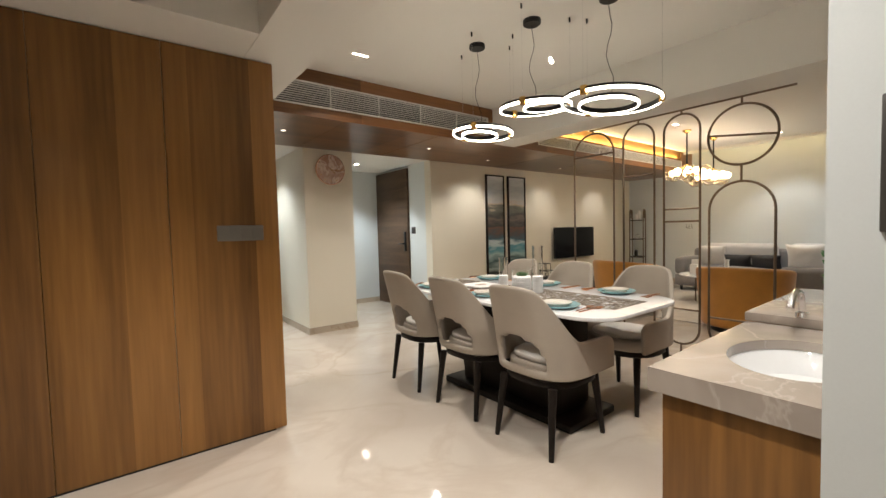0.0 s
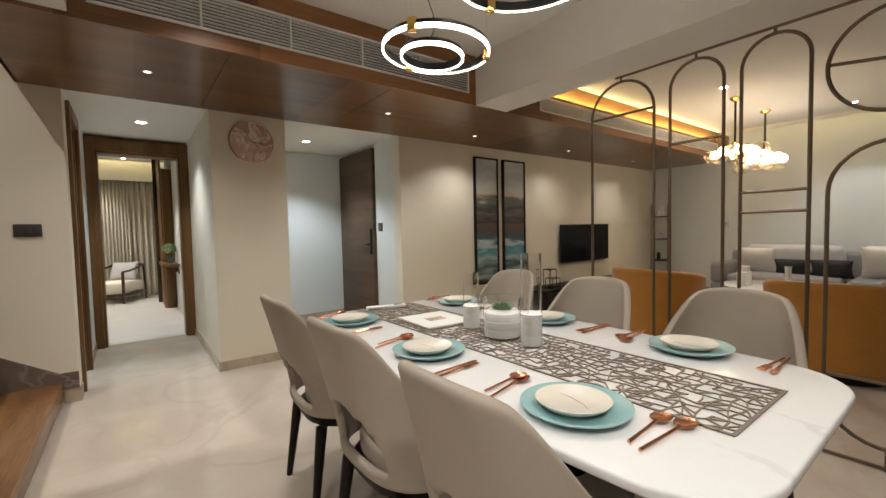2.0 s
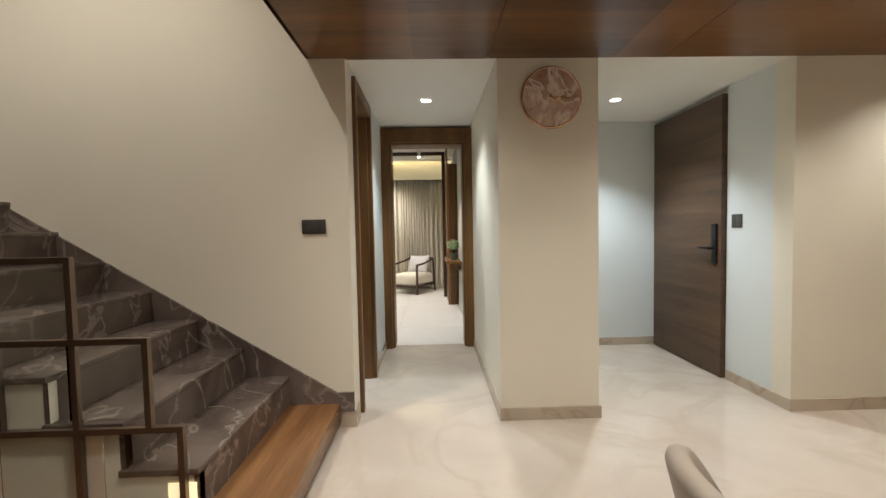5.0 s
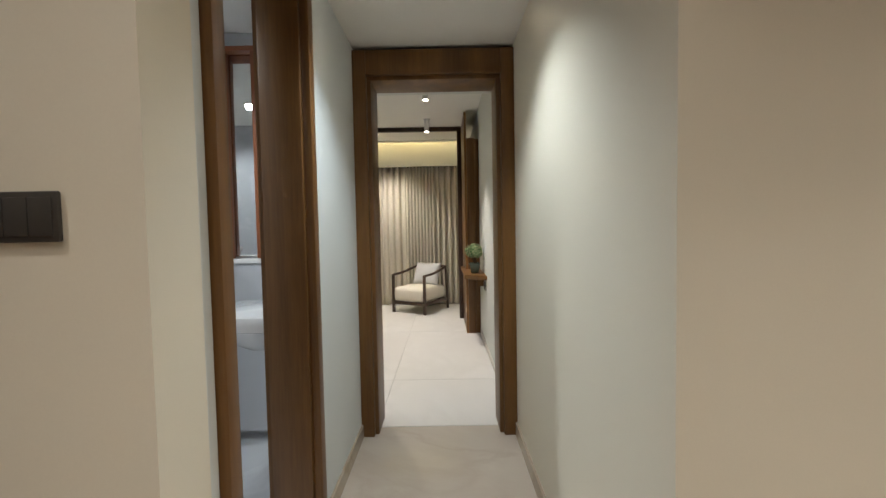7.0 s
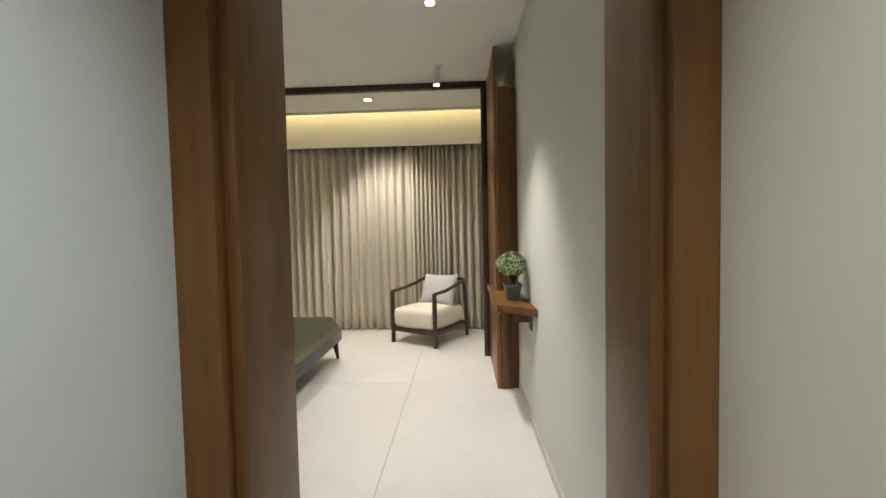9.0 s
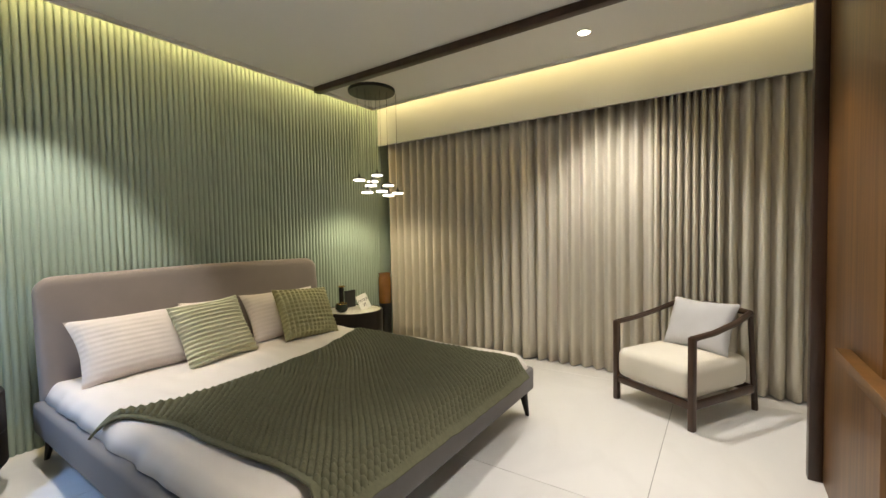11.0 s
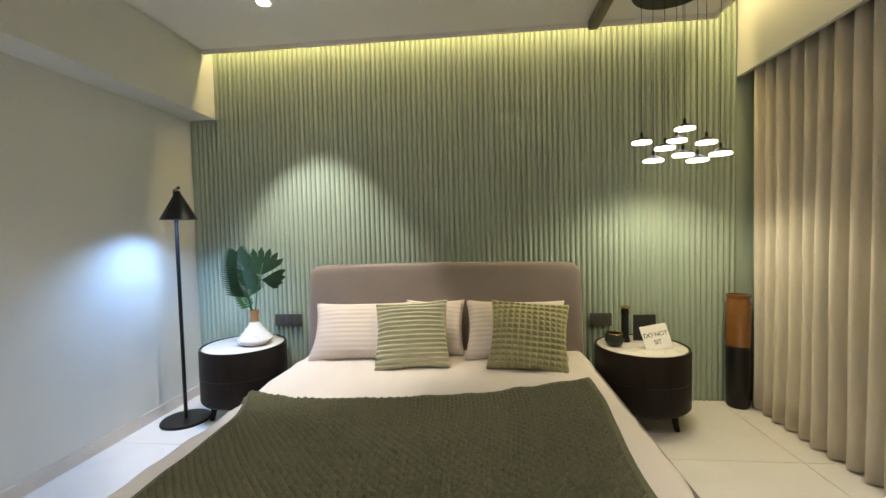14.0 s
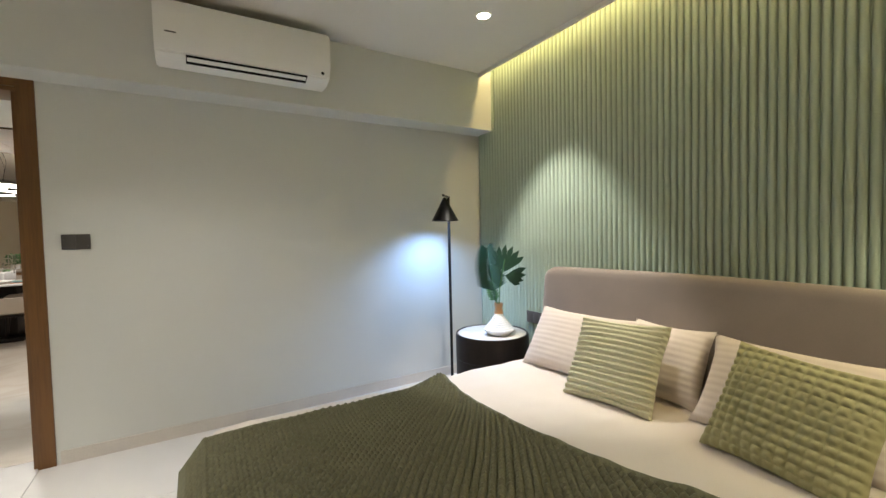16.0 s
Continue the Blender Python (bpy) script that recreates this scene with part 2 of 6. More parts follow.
CEMENT = mat("white_ribbed_cement", (0.68, 0.67, 0.66), 0.6, var=0.05, bump=0.1)
LEAF = mat("green_leaf", (0.055, 0.16, 0.045), 0.45, var=0.35, scale=14, bump=0.1, fine=60)
LEAF_DARK = mat("dark_palm_leaf", (0.012, 0.055, 0.022), 0.6, var=0.35, scale=12, bump=0.1, fine=60)
BARK = mat("brown_stem_bark", (0.07, 0.05, 0.035), 0.85, var=0.3, scale=20, bump=0.5)
GREEN_WALL = mat("sage_green_panel_paint", (0.37, 0.445, 0.355), 0.55, var=0.03, scale=2, bump=0.03)
CURTAIN = mat("oatmeal_curtain_cloth", (0.60, 0.545, 0.445), 0.9, var=0.06, scale=30, stretch=(1, 1, 0.2), bump=0.25, fine=400, sheen=0.1)
HEAD_FAB = mat("mushroom_suede", (0.235, 0.195, 0.175), 0.85, var=0.09, scale=6, bump=0.15, fine=260, sheen=0.25)
BED_FAB = mat("grey_bed_frame_fabric", (0.18, 0.17, 0.168), 0.85, var=0.08, bump=0.2, fine=300)
LINEN = mat("pale_bed_linen", (0.66, 0.60, 0.545), 0.85, var=0.03, scale=5, bump=0.2, fine=250)
PILLOW = ribbed("blush_pleated_linen", (0.62, 0.55, 0.50), 0.85, (1,), 0.030, 0.0007, 0.03)
CUSH_PLEAT = ribbed("sage_pleated_cushion", (0.50, 0.49, 0.34), 0.8, (1,), 0.028, 0.003, 0.10)
CUSH_WAFFLE = ribbed("olive_waffle_cushion", (0.33, 0.315, 0.165), 0.85, (0, 1), 0.036, 0.0015, 0.12)
THROW = mat("moss_green_chunky_knit", (0.118, 0.115, 0.066), 0.92, var=0.22, scale=60, bump=0.3, fine=260)
THROW_EDGE = mat("moss_green_throw_hem", (0.07, 0.078, 0.044), 0.9, var=0.15, scale=60, bump=0.3)
ARM_FAB = mat("cream_armchair_cushion", (0.70, 0.65, 0.56), 0.85, var=0.04, bump=0.2, fine=260)
BATH_TILE = marble("grey_bath_tile", (0.50, 0.50, 0.515), (0.57, 0.57, 0.585), (0.60, 0.60, 0.61), 0.25, 1.2, 1.2, 0.03)
MIRROR = mat("mirror_silver", (0.86, 0.88, 0.88), 0.015, metal=1.0, var=0.0, bump=0.0, rvar=0)
GLASS = glass("clear_glass")
SMOKE = glass("clear_bubble_glass", (1, 0.95, 0.88))
RAIL_GLASS = glass("stair_rail_glass", (0.93, 0.97, 0.95))
PAPER = mat("white_card", (0.82, 0.82, 0.80), 0.7, var=0.01, bump=0.0)
INK = mat("black_print", (0.02, 0.02, 0.022), 0.7, bump=0.0)
POT_GREEN = mat("celadon_glazed_pot", (0.13, 0.19, 0.18), 0.25, var=0.2, coat=0.4, bump=0.02)
AMBER_VASE = mat("amber_brown_glaze", (0.19, 0.08, 0.02), 0.2, var=0.4, scale=5, coat=0.5, bump=0.02)
ROSE = marble("rose_agate_dial", (0.34, 0.19, 0.135), (0.60, 0.44, 0.36), (0.85, 0.76, 0.68), 0.25, 6, 5, 0.05)
RING_GLOW = glow("ring_led_diffuser", (1, 0.90, 0.74), GLOW_RING)
BULB_GLOW = glow("warm_bulb", (1, 0.72, 0.40), 16.0)
DOWN_GLOW = glow("downlight_lens", (1, 0.96, 0.9), 14.0)
DIM_GLOW = glow("dim_downlight_lens", (1, 0.95, 0.88), 0.8)
DISC_GLOW = glow("pendant_disc_lens", (1, 0.92, 0.78), 4.0)
STEP_GLOW = glow("step_light_strip", (1, 0.82, 0.5), 0.9)


# ---- building helpers ----
def bx(bm, x0, x1, y0, y1, z0, z1, bevel=0.0, seg=2):
    made = bmesh.ops.create_cube(bm, size=1, matrix=Matrix.LocRotScale(((x0 + x1) / 2, (y0 + y1) / 2, (z0 + z1) / 2), None, (abs(x1 - x0), abs(y1 - y0), abs(z1 - z0))))
    if bevel:
        edges = list({e for v in made["verts"] for e in v.link_edges})
        bmesh.ops.bevel(bm, geom=edges, offset=bevel, segments=seg, profile=0.5, affect="EDGES", clamp_overlap=True)
    return bm


def box(x0, x1, y0, y1, z0, z1, bevel=0.0, seg=2):
    return bx(bmesh.new(), x0, x1, y0, y1, z0, z1, bevel, seg)


def rod(bm, a, b, r0, r1=None, seg=12):
    a, b = Vector(a), Vector(b)
    d = b - a
    m = Matrix.Translation((a + b) / 2) @ d.to_track_quat("Z", "Y").to_matrix().to_4x4()
    bmesh.ops.create_cone(bm, cap_ends=True, segments=seg, radius1=r0, radius2=r0 if r1 is None else r1, depth=d.length, matrix=m)
    return bm


def lathe(bm, profile, seg=32, at=(0, 0, 0), sx=1.0, sy=1.0, caps=True):
    rings = []
    for r, z in profile:
        rings.append([bm.verts.new((at[0] + sx * r * math.cos(2 * math.pi * i / seg), at[1] + sy * r * math.sin(2 * math.pi * i / seg), at[2] + z)) for i in range(seg)])
    for a, b in zip(rings, rings[1:]):
        for i in range(seg):
            j = (i + 1) % seg
            bm.faces.new((a[i], a[j], b[j], b[i]))
    if caps and profile[0][0] > 1e-4:
        bm.faces.new(list(reversed(rings[0])))
    if caps and profile[-1][0] > 1e-4:
        bm.faces.new(rings[-1])
    bmesh.ops.remove_doubles(bm, verts=bm.verts[:], dist=1e-5)
    bmesh.ops.recalc_face_normals(bm, faces=bm.faces[:])
    return bm


def tube(bm, pts, r, closed=False, seg=8):
    pts = [Vector(p) for p in pts]
    n = len(pts)
    rings, normal = [], None
    for i, p in enumerate(pts):
        a = pts[(i - 1) % n] if closed or i else p
        b = pts[(i + 1) % n] if closed or i < n - 1 else p
        t = (b - a).normalized()
        if normal is None:
            normal = t.orthogonal().normalized()
        normal = (normal - t * normal.dot(t)).normalized()
        side = t.cross(normal)
        rings.append([bm.verts.new(p + r * (math.cos(2 * math.pi * k / seg) * normal + math.sin(2 * math.pi * k / seg) * side)) for k in range(seg)])
    pairs = list(zip(rings, rings[1:])) + ([(rings[-1], rings[0])] if closed else [])
    for a, b in pairs:
        for k in range(seg):
            j = (k + 1) % seg
            bm.faces.new((a[k], a[j], b[j], b[k]))
    if not closed:
        bm.faces.new(list(reversed(rings[0])))
        bm.faces.new(rings[-1])
    bmesh.ops.recalc_face_normals(bm, faces=bm.faces[:])
    return bm


def surface(bm, fn, nu, nv, skip=None):
    """A sheet of nu x nv quads through fn(u, v), u and v from 0 to 1."""
    vs = [[bm.verts.new(fn(i / nu, j / nv)) for j in range(nv + 1)] for i in range(nu + 1)]
    for i in range(nu):
        for j in range(nv):
            if skip and skip((i + 0.5) / nu, (j + 0.5) / nv):
                continue
            bm.faces.new((vs[i][j], vs[i + 1][j], vs[i + 1][j + 1], vs[i][j + 1]))
    loose = [v for v in bm.verts if not v.link_faces]
    bmesh.ops.delete(bm, geom=loose, context="VERTS")
    return bm


def prism(bm, outline, z0, z1, bevel=0.0, seg=2):
    """An upright slab over a closed outline of (x, y)."""
    low = [bm.verts.new((x, y, z0)) for x, y in outline]
    top = [bm.verts.new((x, y, z1)) for x, y in outline]
    n = len(outline)
    sides = [bm.faces.new((low[i], low[(i + 1) % n], top[(i + 1) % n], top[i])) for i in range(n)]
    ft, fb = bm.faces.new(top), bm.faces.new(list(reversed(low)))
    bmesh.ops.recalc_face_normals(bm, faces=[*sides, ft, fb])
    if bevel:
        bmesh.ops.bevel(bm, geom=[*ft.edges, *fb.edges], offset=bevel, segments=seg, profile=0.5, affect="EDGES")
    return bm


def rounded(x0, x1, y0, y1, r, n=6):
    pts = []
    for cx, cy, a0 in ((x1 - r, y1 - r, 0), (x0 + r, y1 - r, 90), (x0 + r, y0 + r, 180), (x1 - r, y0 + r, 270)):
        pts += [(cx + r * math.cos(radians(a0 + 90 * k / n)), cy + r * math.sin(radians(a0 + 90 * k / n))) for k in range(n + 1)]
    return pts


def mesh_of(name, bm, material, smooth=40):
    me = bpy.data.meshes.new(name)
    bm.to_mesh(me)
    bm.free()
    me.materials.append(material)
    if smooth:
        me.shade_smooth()
        me.set_sharp_from_angle(angle=radians(smooth))
    return me


def part(name, bm, material, parent, label="", smooth=40, at=None):
    ob = new(name, mesh_of(name, bm, material, smooth))
    ob.parent = parent
    if at is not None:
        ob.matrix_basis = at
    return tagged(ob, label)


def thing(name, label, category, x=0, y=0, z=0, rz=0, group=""):
    ob = new(name)
    ob.empty_display_size = 0.1
    ob.matrix_basis = pose(x, y, z, 0, 0, rz)
    return tagged(ob, label, category, group)


def single(name, bm, material, label, category, at=None, group="", kind="", smooth=40):
    ob = new(name, mesh_of(name, bm, material, smooth))
    if at is not None:
        ob.matrix_basis = at
    return tagged(ob, label, category, group, kind)


def setting(name, bm, material, label, category="wall", smooth=30):
    return single(name, bm, material, label, category, kind="structure", smooth=smooth)


def solid(ob, thickness, offset=0.0, sub=0):
    md = ob.modifiers.new("thickness", "SOLIDIFY")
    md.thickness, md.offset = thickness, offset
    if sub:
        sd = ob.modifiers.new("round", "SUBSURF")
        sd.levels = sd.render_levels = sub
    return ob

# ---- setting ----
setting("ground", box(-4, 10.5, -4, 12.5, -0.32, -0.3), GROUT, "concrete slab under the flat", "ground")
floor = setting("floor", box(-3.2, 9.3, -3.6, 6.54, -0.12, 0), FLOOR, "polished beige marble floor of dining and living room", "floor")
floor_bed = setting("floor_bedroom", box(-2.3, 1.9, 6.54, 10.95, -0.12, -0.006), GROUT, "grey grout bed under white bedroom tiles", "floor")

# ceilings
bm = box(-3.2, 4.1, -3.6, 3.5, 2.6, 2.7)
setting("ceiling", bm, CEIL, "warm white painted dining ceiling", "ceiling")
bm = box(4.1, 8.72, -3.6, 3.5, 2.6, 2.7)
bx(bm, 8.72, 9.3, -3.6, 3.5, 2.72, 2.8)
bx(bm, 8.70, 8.72, -3.6, 3.5, 2.55, 2.72)
setting("ceiling_living", bm, CEIL, "warm white living room ceiling with a lit cove", "ceiling")
bm = box(0.70, 3.7, 4.93, 6.54, 2.215, 2.42)
bx(bm, 0.80, 3.7, 4.80, 4.93, 2.215, 2.42)
setting("ceiling_hall", bm, CEIL, "low white ceiling over corridor and entry", "ceiling")
bm = box(-2.0, 1.9, 6.66, 10.40, 2.56, 2.68)
bx(bm, -2.0, -1.985, 6.66, 10.40, 2.53, 2.57)
bx(bm, -2.3, 1.9, 6.6, 11.0, 2.82, 2.9)
bx(bm, -2.0, 1.9, 10.385, 10.40, 2.535, 2.57)
setting("ceiling_bedroom", bm, CEIL, "grey white bedroom ceiling with lit cove slots", "ceiling")
setting("ceiling_stair", box(-3.2, 0.6, 2.7, 4.95, 4.6, 4.7), CEIL, "white stairwell ceiling", "ceiling")

# beams
setting("beam_1", box(3.50, 3.86, -3.6, 3.5, 2.2, 2.6), CEIL, "white painted beam between dining and living room", "beam")
setting("beam_2", box(0.6, 0.95, -3.6, 3.498, 2.22, 2.6), CEIL, "white painted beam beside the staircase", "beam")
setting("beam_3", box(-3.2, 0.598, 2.25, 2.70, 2.22, 2.6), CEIL, "white painted beam over the wood panelling", "beam")

# walls
setting("wall_panel_core", box(-3.2, 0.70, 2.62, 2.66, 0, 2.22), WALL, "plastered wall behind the wood panelling", "wall")
setting("wall_stair_upper", box(-3.2, 0.60, 2.60, 2.70, 2.6, 4.6), WALL, "cream stairwell wall above the beam", "wall")
setting("wall_stair_side", box(0.60, 0.70, 2.70, 4.80, 2.62, 4.6), WALL, "cream stairwell wall above the wooden bulkhead", "wall")
setting("wall_stair", box(-3.2, 0.80, 4.78, 4.93, 0, 4.6), WALL, "cream wall beside the staircase", "wall")
setting("wall_west", box(-3.35, -3.2, -3.6, 4.95, 0, 4.7), WALL, "cream end wall", "wall")
setting("wall_south", box(-3.35, 9.3, -3.75, -3.6, 0, 2.8), WALL, "cream wall behind", "wall")
setting("wall_pillar", box(1.70, 2.31, 4.80, 6.66, 0, 2.216), WALL, "cream pillar between corridor and entry", "wall")
setting("wall_entry_back", box(2.31, 3.70, 6.36, 6.54, 0, 2.216), WALL_COOL, "grey white back wall of the entry", "wall")
bm = box(3.53, 9.3, 4.80, 4.95, 0, 2.7)
setting("wall_tv", bm, WALL, "cream living room wall behind the screen", "wall")
setting("wall_entry_side", box(3.53, 3.70, 4.95, 5.38, 0, 2.216), WALL_COOL, "grey white wall beside the entrance door", "wall")
setting("wall_entry_outer", box(3.56, 3.72, 5.38, 6.36, 0, 2.216), WALL_COOL, "grey white wall behind the entrance door", "wall")
setting("wall_living_back", box(9.10, 9.3, -3.6, 4.80, 0, 2.75), WALL_COOL, "pale grey living room end wall", "wall")
setting("wall_counter", box(0.88, 1.02, -3.6, 0.145, 0, 2.6), WALL_COOL, "white wall end beside the vanity counter", "wall")
bm = box(0.70, 0.80, 4.93, 4.96, 0, 2.216)
bx(bm, 0.70, 0.80, 5.62, 6.54, 0, 2.216)
bx(bm, 0.70, 0.80, 4.96, 5.62, 2.14, 2.216)
setting("wall_corridor", bm, WALL_COOL, "grey white corridor wall with the bathroom doorway", "wall")
bm = box(-2.3, 0.80, 6.54, 6.68, 0, 2.82)
bx(bm, 0.80, 1.70, 6.54, 6.68, 2.2, 2.82)
setting("wall_bedroom_door", bm, WALL_BED, "pale grey bedroom wall with the doorway", "wall")
setting("wall_bedroom_east", box(1.70, 1.86, 6.66, 11.0, 0, 2.82), WALL_BED, "pale grey bedroom side wall", "wall")
setting("wall_bed", box(-2.30, -2.135, 6.54, 11.0, 0, 2.82), GREEN_WALL, "sage green wall behind the bed", "wall")
setting("wall_window", box(-2.3, 1.86, 10.88, 11.0, 0, 2.82), WALL_BED, "pale wall behind the curtains", "wall")
setting("beam_4", box(-2.132, 1.70, 6.68, 6.90, 2.10, 2.82), WALL_BED, "pale grey bulkhead under the bedroom ceiling", "beam")
setting("pelmet", box(-2.132, 1.70, 10.60, 10.63, 2.20, 2.82), WALL_BED, "cream curtain pelmet washed by a hidden light", "pelmet")

# skirtings
bm = box(1.688, 2.322, 4.788, 4.80, 0, 0.075)
bx(bm, 1.688, 1.70, 4.80, 6.42, 0, 0.075)
bx(bm, 3.518, 9.1, 4.788, 4.80, 0, 0.075)
bx(bm, 3.518, 3.53, 4.80, 5.36, 0, 0.075)
bx(bm, 2.31, 3.50, 6.348, 6.36, 0, 0.075)
bx(bm, 0.80, 0.812, 5.66, 6.42, 0, 0.075)
bx(bm, 0.72, 0.812, 4.768, 4.90, 0, 0.10)
bx(bm, 9.088, 9.10, -3.6, 4.78, 0, 0.075)
setting("baseboard", bm, SKIRT, "beige stone skirting along the hall walls", "baseboard")
bm = box(-2.13, 0.78, 6.68, 6.69, 0, 0.075)
bx(bm, 1.69, 1.70, 6.70, 8.78, 0, 0.05)
setting("baseboard_bedroom", bm, mat("pale_tile_skirting", (0.60, 0.56, 0.51), 0.4), "pale tile skirting along the bedroom wall", "baseboard")

# bathroom shell
bm = box(-1.6, 0.70, 4.93, 6.54, -0.02, 0.004)
setting("floor_bathroom", bm, BATH_TILE, "grey tiled bathroom floor", "floor")
bm = box(-1.62, -1.5, 4.95, 6.54, 0, 2.4)
bx(bm, -1.5, 0.70, 6.46, 6.54, 0, 2.4)
bx(bm, -1.5, 0.70, 4.93, 4.96, 0, 2.4)
setting("wall_bathroom", bm, BATH_TILE, "grey tiled bathroom walls", "wall")
setting("ceiling_bathroom", box(-1.6, 0.70, 4.93, 6.54, 2.32, 2.4), CEIL, "white bathroom ceiling", "ceiling")

# wooden bulkhead with air vents
bulk = tagged(new("wood_bulkhead"), "dark walnut veneered ceiling bulkhead with air vents", "bulkhead", kind="structure")
bm = box(0.58, 1.02, 3.50, 3.52, 2.2, 2.6)
bx(bm, 1.02, 3.42, 3.50, 3.52, 2.2, 2.285)
bx(bm, 1.02, 3.42, 3.50, 3.52, 2.49, 2.6)
bx(bm, 3.42, 4.32, 3.50, 3.52, 2.2, 2.6)
bx(bm, 4.32, 8.6, 3.50, 3.52, 2.2, 2.28)
bx(bm, 4.32, 8.6, 3.50, 3.52, 2.42, 2.45)
bx(bm, 8.6, 9.1, 3.50, 3.52, 2.2, 2.6)
# same walnut, lighter colour for the ceiling light falling on the front
part("fascia", bm, wood("lit_walnut_fascia", (0.10, 0.042, 0.015), (0.33, 0.148, 0.055), 0.34, grain=(0.5, 9, 9), bands=0.9), bulk)
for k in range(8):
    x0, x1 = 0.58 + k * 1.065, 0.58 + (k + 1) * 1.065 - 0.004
    part("soffit_sheet", box(x0, x1, 3.52, 4.797, 2.2 + 0.0005 * (k % 2), 2.215), WOOD_SHADED, bulk)
part("end_panel", box(0.575, 0.595, 3.50, 4.78, 2.2, 2.62), WOOD_SHADED, bulk)
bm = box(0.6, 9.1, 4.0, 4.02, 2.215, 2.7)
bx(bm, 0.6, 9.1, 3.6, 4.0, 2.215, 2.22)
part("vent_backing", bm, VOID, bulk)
# bulkhead wood again, the orange cove glow partly put into its colour
part("cove_back", box(4.05, 9.1, 3.58, 3.6, 2.45, 2.7), wood("lit_wood_cove", (0.30, 0.15, 0.05), (0.5, 0.28, 0.10), 0.4, grain=(0.5, 9, 9)), bulk, "lit wooden back of the cove")


def vent(x0, x1, z0, z1, sections, rows):
    v = tagged(new("air_vent"), "white slatted linear air conditioning vent", "vent")
    v.location = (x0, 3.496, z0)
    w, h = x1 - x0, z1 - z0
    bm = box(0, w, -0.006, 0.01, 0, 0.014)
    bx(bm, 0, w, -0.006, 0.01, h - 0.014, h)
    bx(bm, 0, 0.014, -0.006, 0.01, 0.014, h - 0.014)
    bx(bm, w - 0.014, w, -0.006, 0.01, 0.014, h - 0.014)
    part("frame", bm, WHITE_TRIM, v)
    slat = mesh_of("slat", box(0.014, w - 0.014, -0.004, 0.014, 0, 0.0055), WHITE_TRIM)
    for k in range(rows):
        o = new("slat", slat)
        o.parent, o.location = v, (0, 0, 0.014 + (k + 0.75) * (h - 0.028) / (rows + 0.5))
    for k in range(1, sections):
        part("mullion", box(w * k / sections - 0.006, w * k / sections + 0.006, -0.007, 0.0, 0.014, h - 0.014), WHITE_TRIM, v)


vent(1.02, 3.42, 2.285, 2.49, 5, 9)
vent(4.32, 8.6, 2.28, 2.42, 6, 6)


# doors and frames
def door_frame(name, label, width, depth, height, face, lining, sides=("L", "R")):
    f = tagged(new(name), label, "door frame", kind="structure")
    bm = bmesh.new()
    bx(bm, 0, face, -0.012, 0.02, 0, height, 0.003)
    part("jamb", bm, WOOD_FRAME, f)
    part("jamb", bx(bmesh.new(), width - face, width, -0.012, 0.02, 0, height, 0.003), WOOD_FRAME, f)
    part("head", bx(bmesh.new(), face, width - face, -0.012, 0.02, height - face * 1.8, height, 0.003), WOOD_FRAME, f)
    part("lining", bx(bmesh.new(), face - 0.03, face + lining, 0.02, depth, 0, height - face * 1.8 - lining, 0.004), WOOD_FRAME, f)
    part("lining", bx(bmesh.new(), width - face - lining, width - face + 0.03, 0.02, depth, 0, height - face * 1.8 - lining, 0.004), WOOD_FRAME, f)
    part("lining", bx(bmesh.new(), face - 0.03, width - face + 0.03, 0.02, depth, height - face * 1.8 - lining, height - face * 1.8 + 0.03, 0.004), WOOD_FRAME, f)
    bm = box(0, face, depth, depth + 0.02, 0, height)
    bx(bm, width - face, width, depth, depth + 0.02, 0, height)
    bx(bm, face, width - face, depth, depth + 0.02, height - face * 1.8, height)
    part("architrave", bm, WOOD_FRAME, f)
    return f


d1 = door_frame("door_1", "walnut frame of the open bedroom doorway", 0.90, 0.24, 2.195, 0.075, 0.022)
d1.matrix_basis = pose(0.80, 6.43, 0)
d2 = door_frame("door_2", "walnut frame of the open bathroom doorway", 0.685, 0.17, 2.17, 0.05, 0.015)
d2.matrix_basis = pose(0.812, 4.965, 0, 0, 0, 90)
d3 = tagged(new("door_3"), "closed smoked oak entrance door with black handle", "door", kind="structure")
d3.matrix_basis = pose(3.49, 5.385, 0.004)
part("leaf", box(0, 0.05, 0, 0.95, 0, 2.165, 0.003), WOOD_DOOR, d3)
lock = part("lock", box(-0.022, 0, 0.035, 0.085, 0.88, 1.19, 0.006), BLACK_METAL, d3, "black digital lock plate")
bm = rod(bmesh.new(), (-0.022, 0.06, 1.0), (-0.055, 0.06, 1.0), 0.012)
bx(bm, -0.062, -0.045, 0.05, 0.19, 0.99, 1.01, 0.004)
part("handle", bm, BLACK_METAL, lock)

# wood panelling
panel = tagged(new("wood_panelling"), "walnut veneer wall panelling with vertical grain", "panelling", kind="structure")
edges = [-3.2, -2.4, -1.6, -0.95, -0.30, 0.20, 0.755]
for a, b in zip(edges, edges[1:]):
    part("panel", box(a, b - 0.0025, 2.598, 2.618, 0.012, 2.215, 0.001), WOOD_PANEL, panel)
part("end_panel", box(0.702, 0.755, 2.62, 2.665, 0.05, 2.215, 0.001), wood("light_end_grain_veneer", (0.22, 0.11, 0.04), (0.48, 0.27, 0.11), 0.4, grain=(9, 9, 0.4)), panel)
part("back_panel", box(-3.2, 0.70, 2.662, 2.668, 0.05, 2.215), WOOD_PANEL, panel)
# dark strip drawn for the shaded recess at the panel foot
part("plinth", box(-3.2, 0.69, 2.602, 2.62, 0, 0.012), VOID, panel)

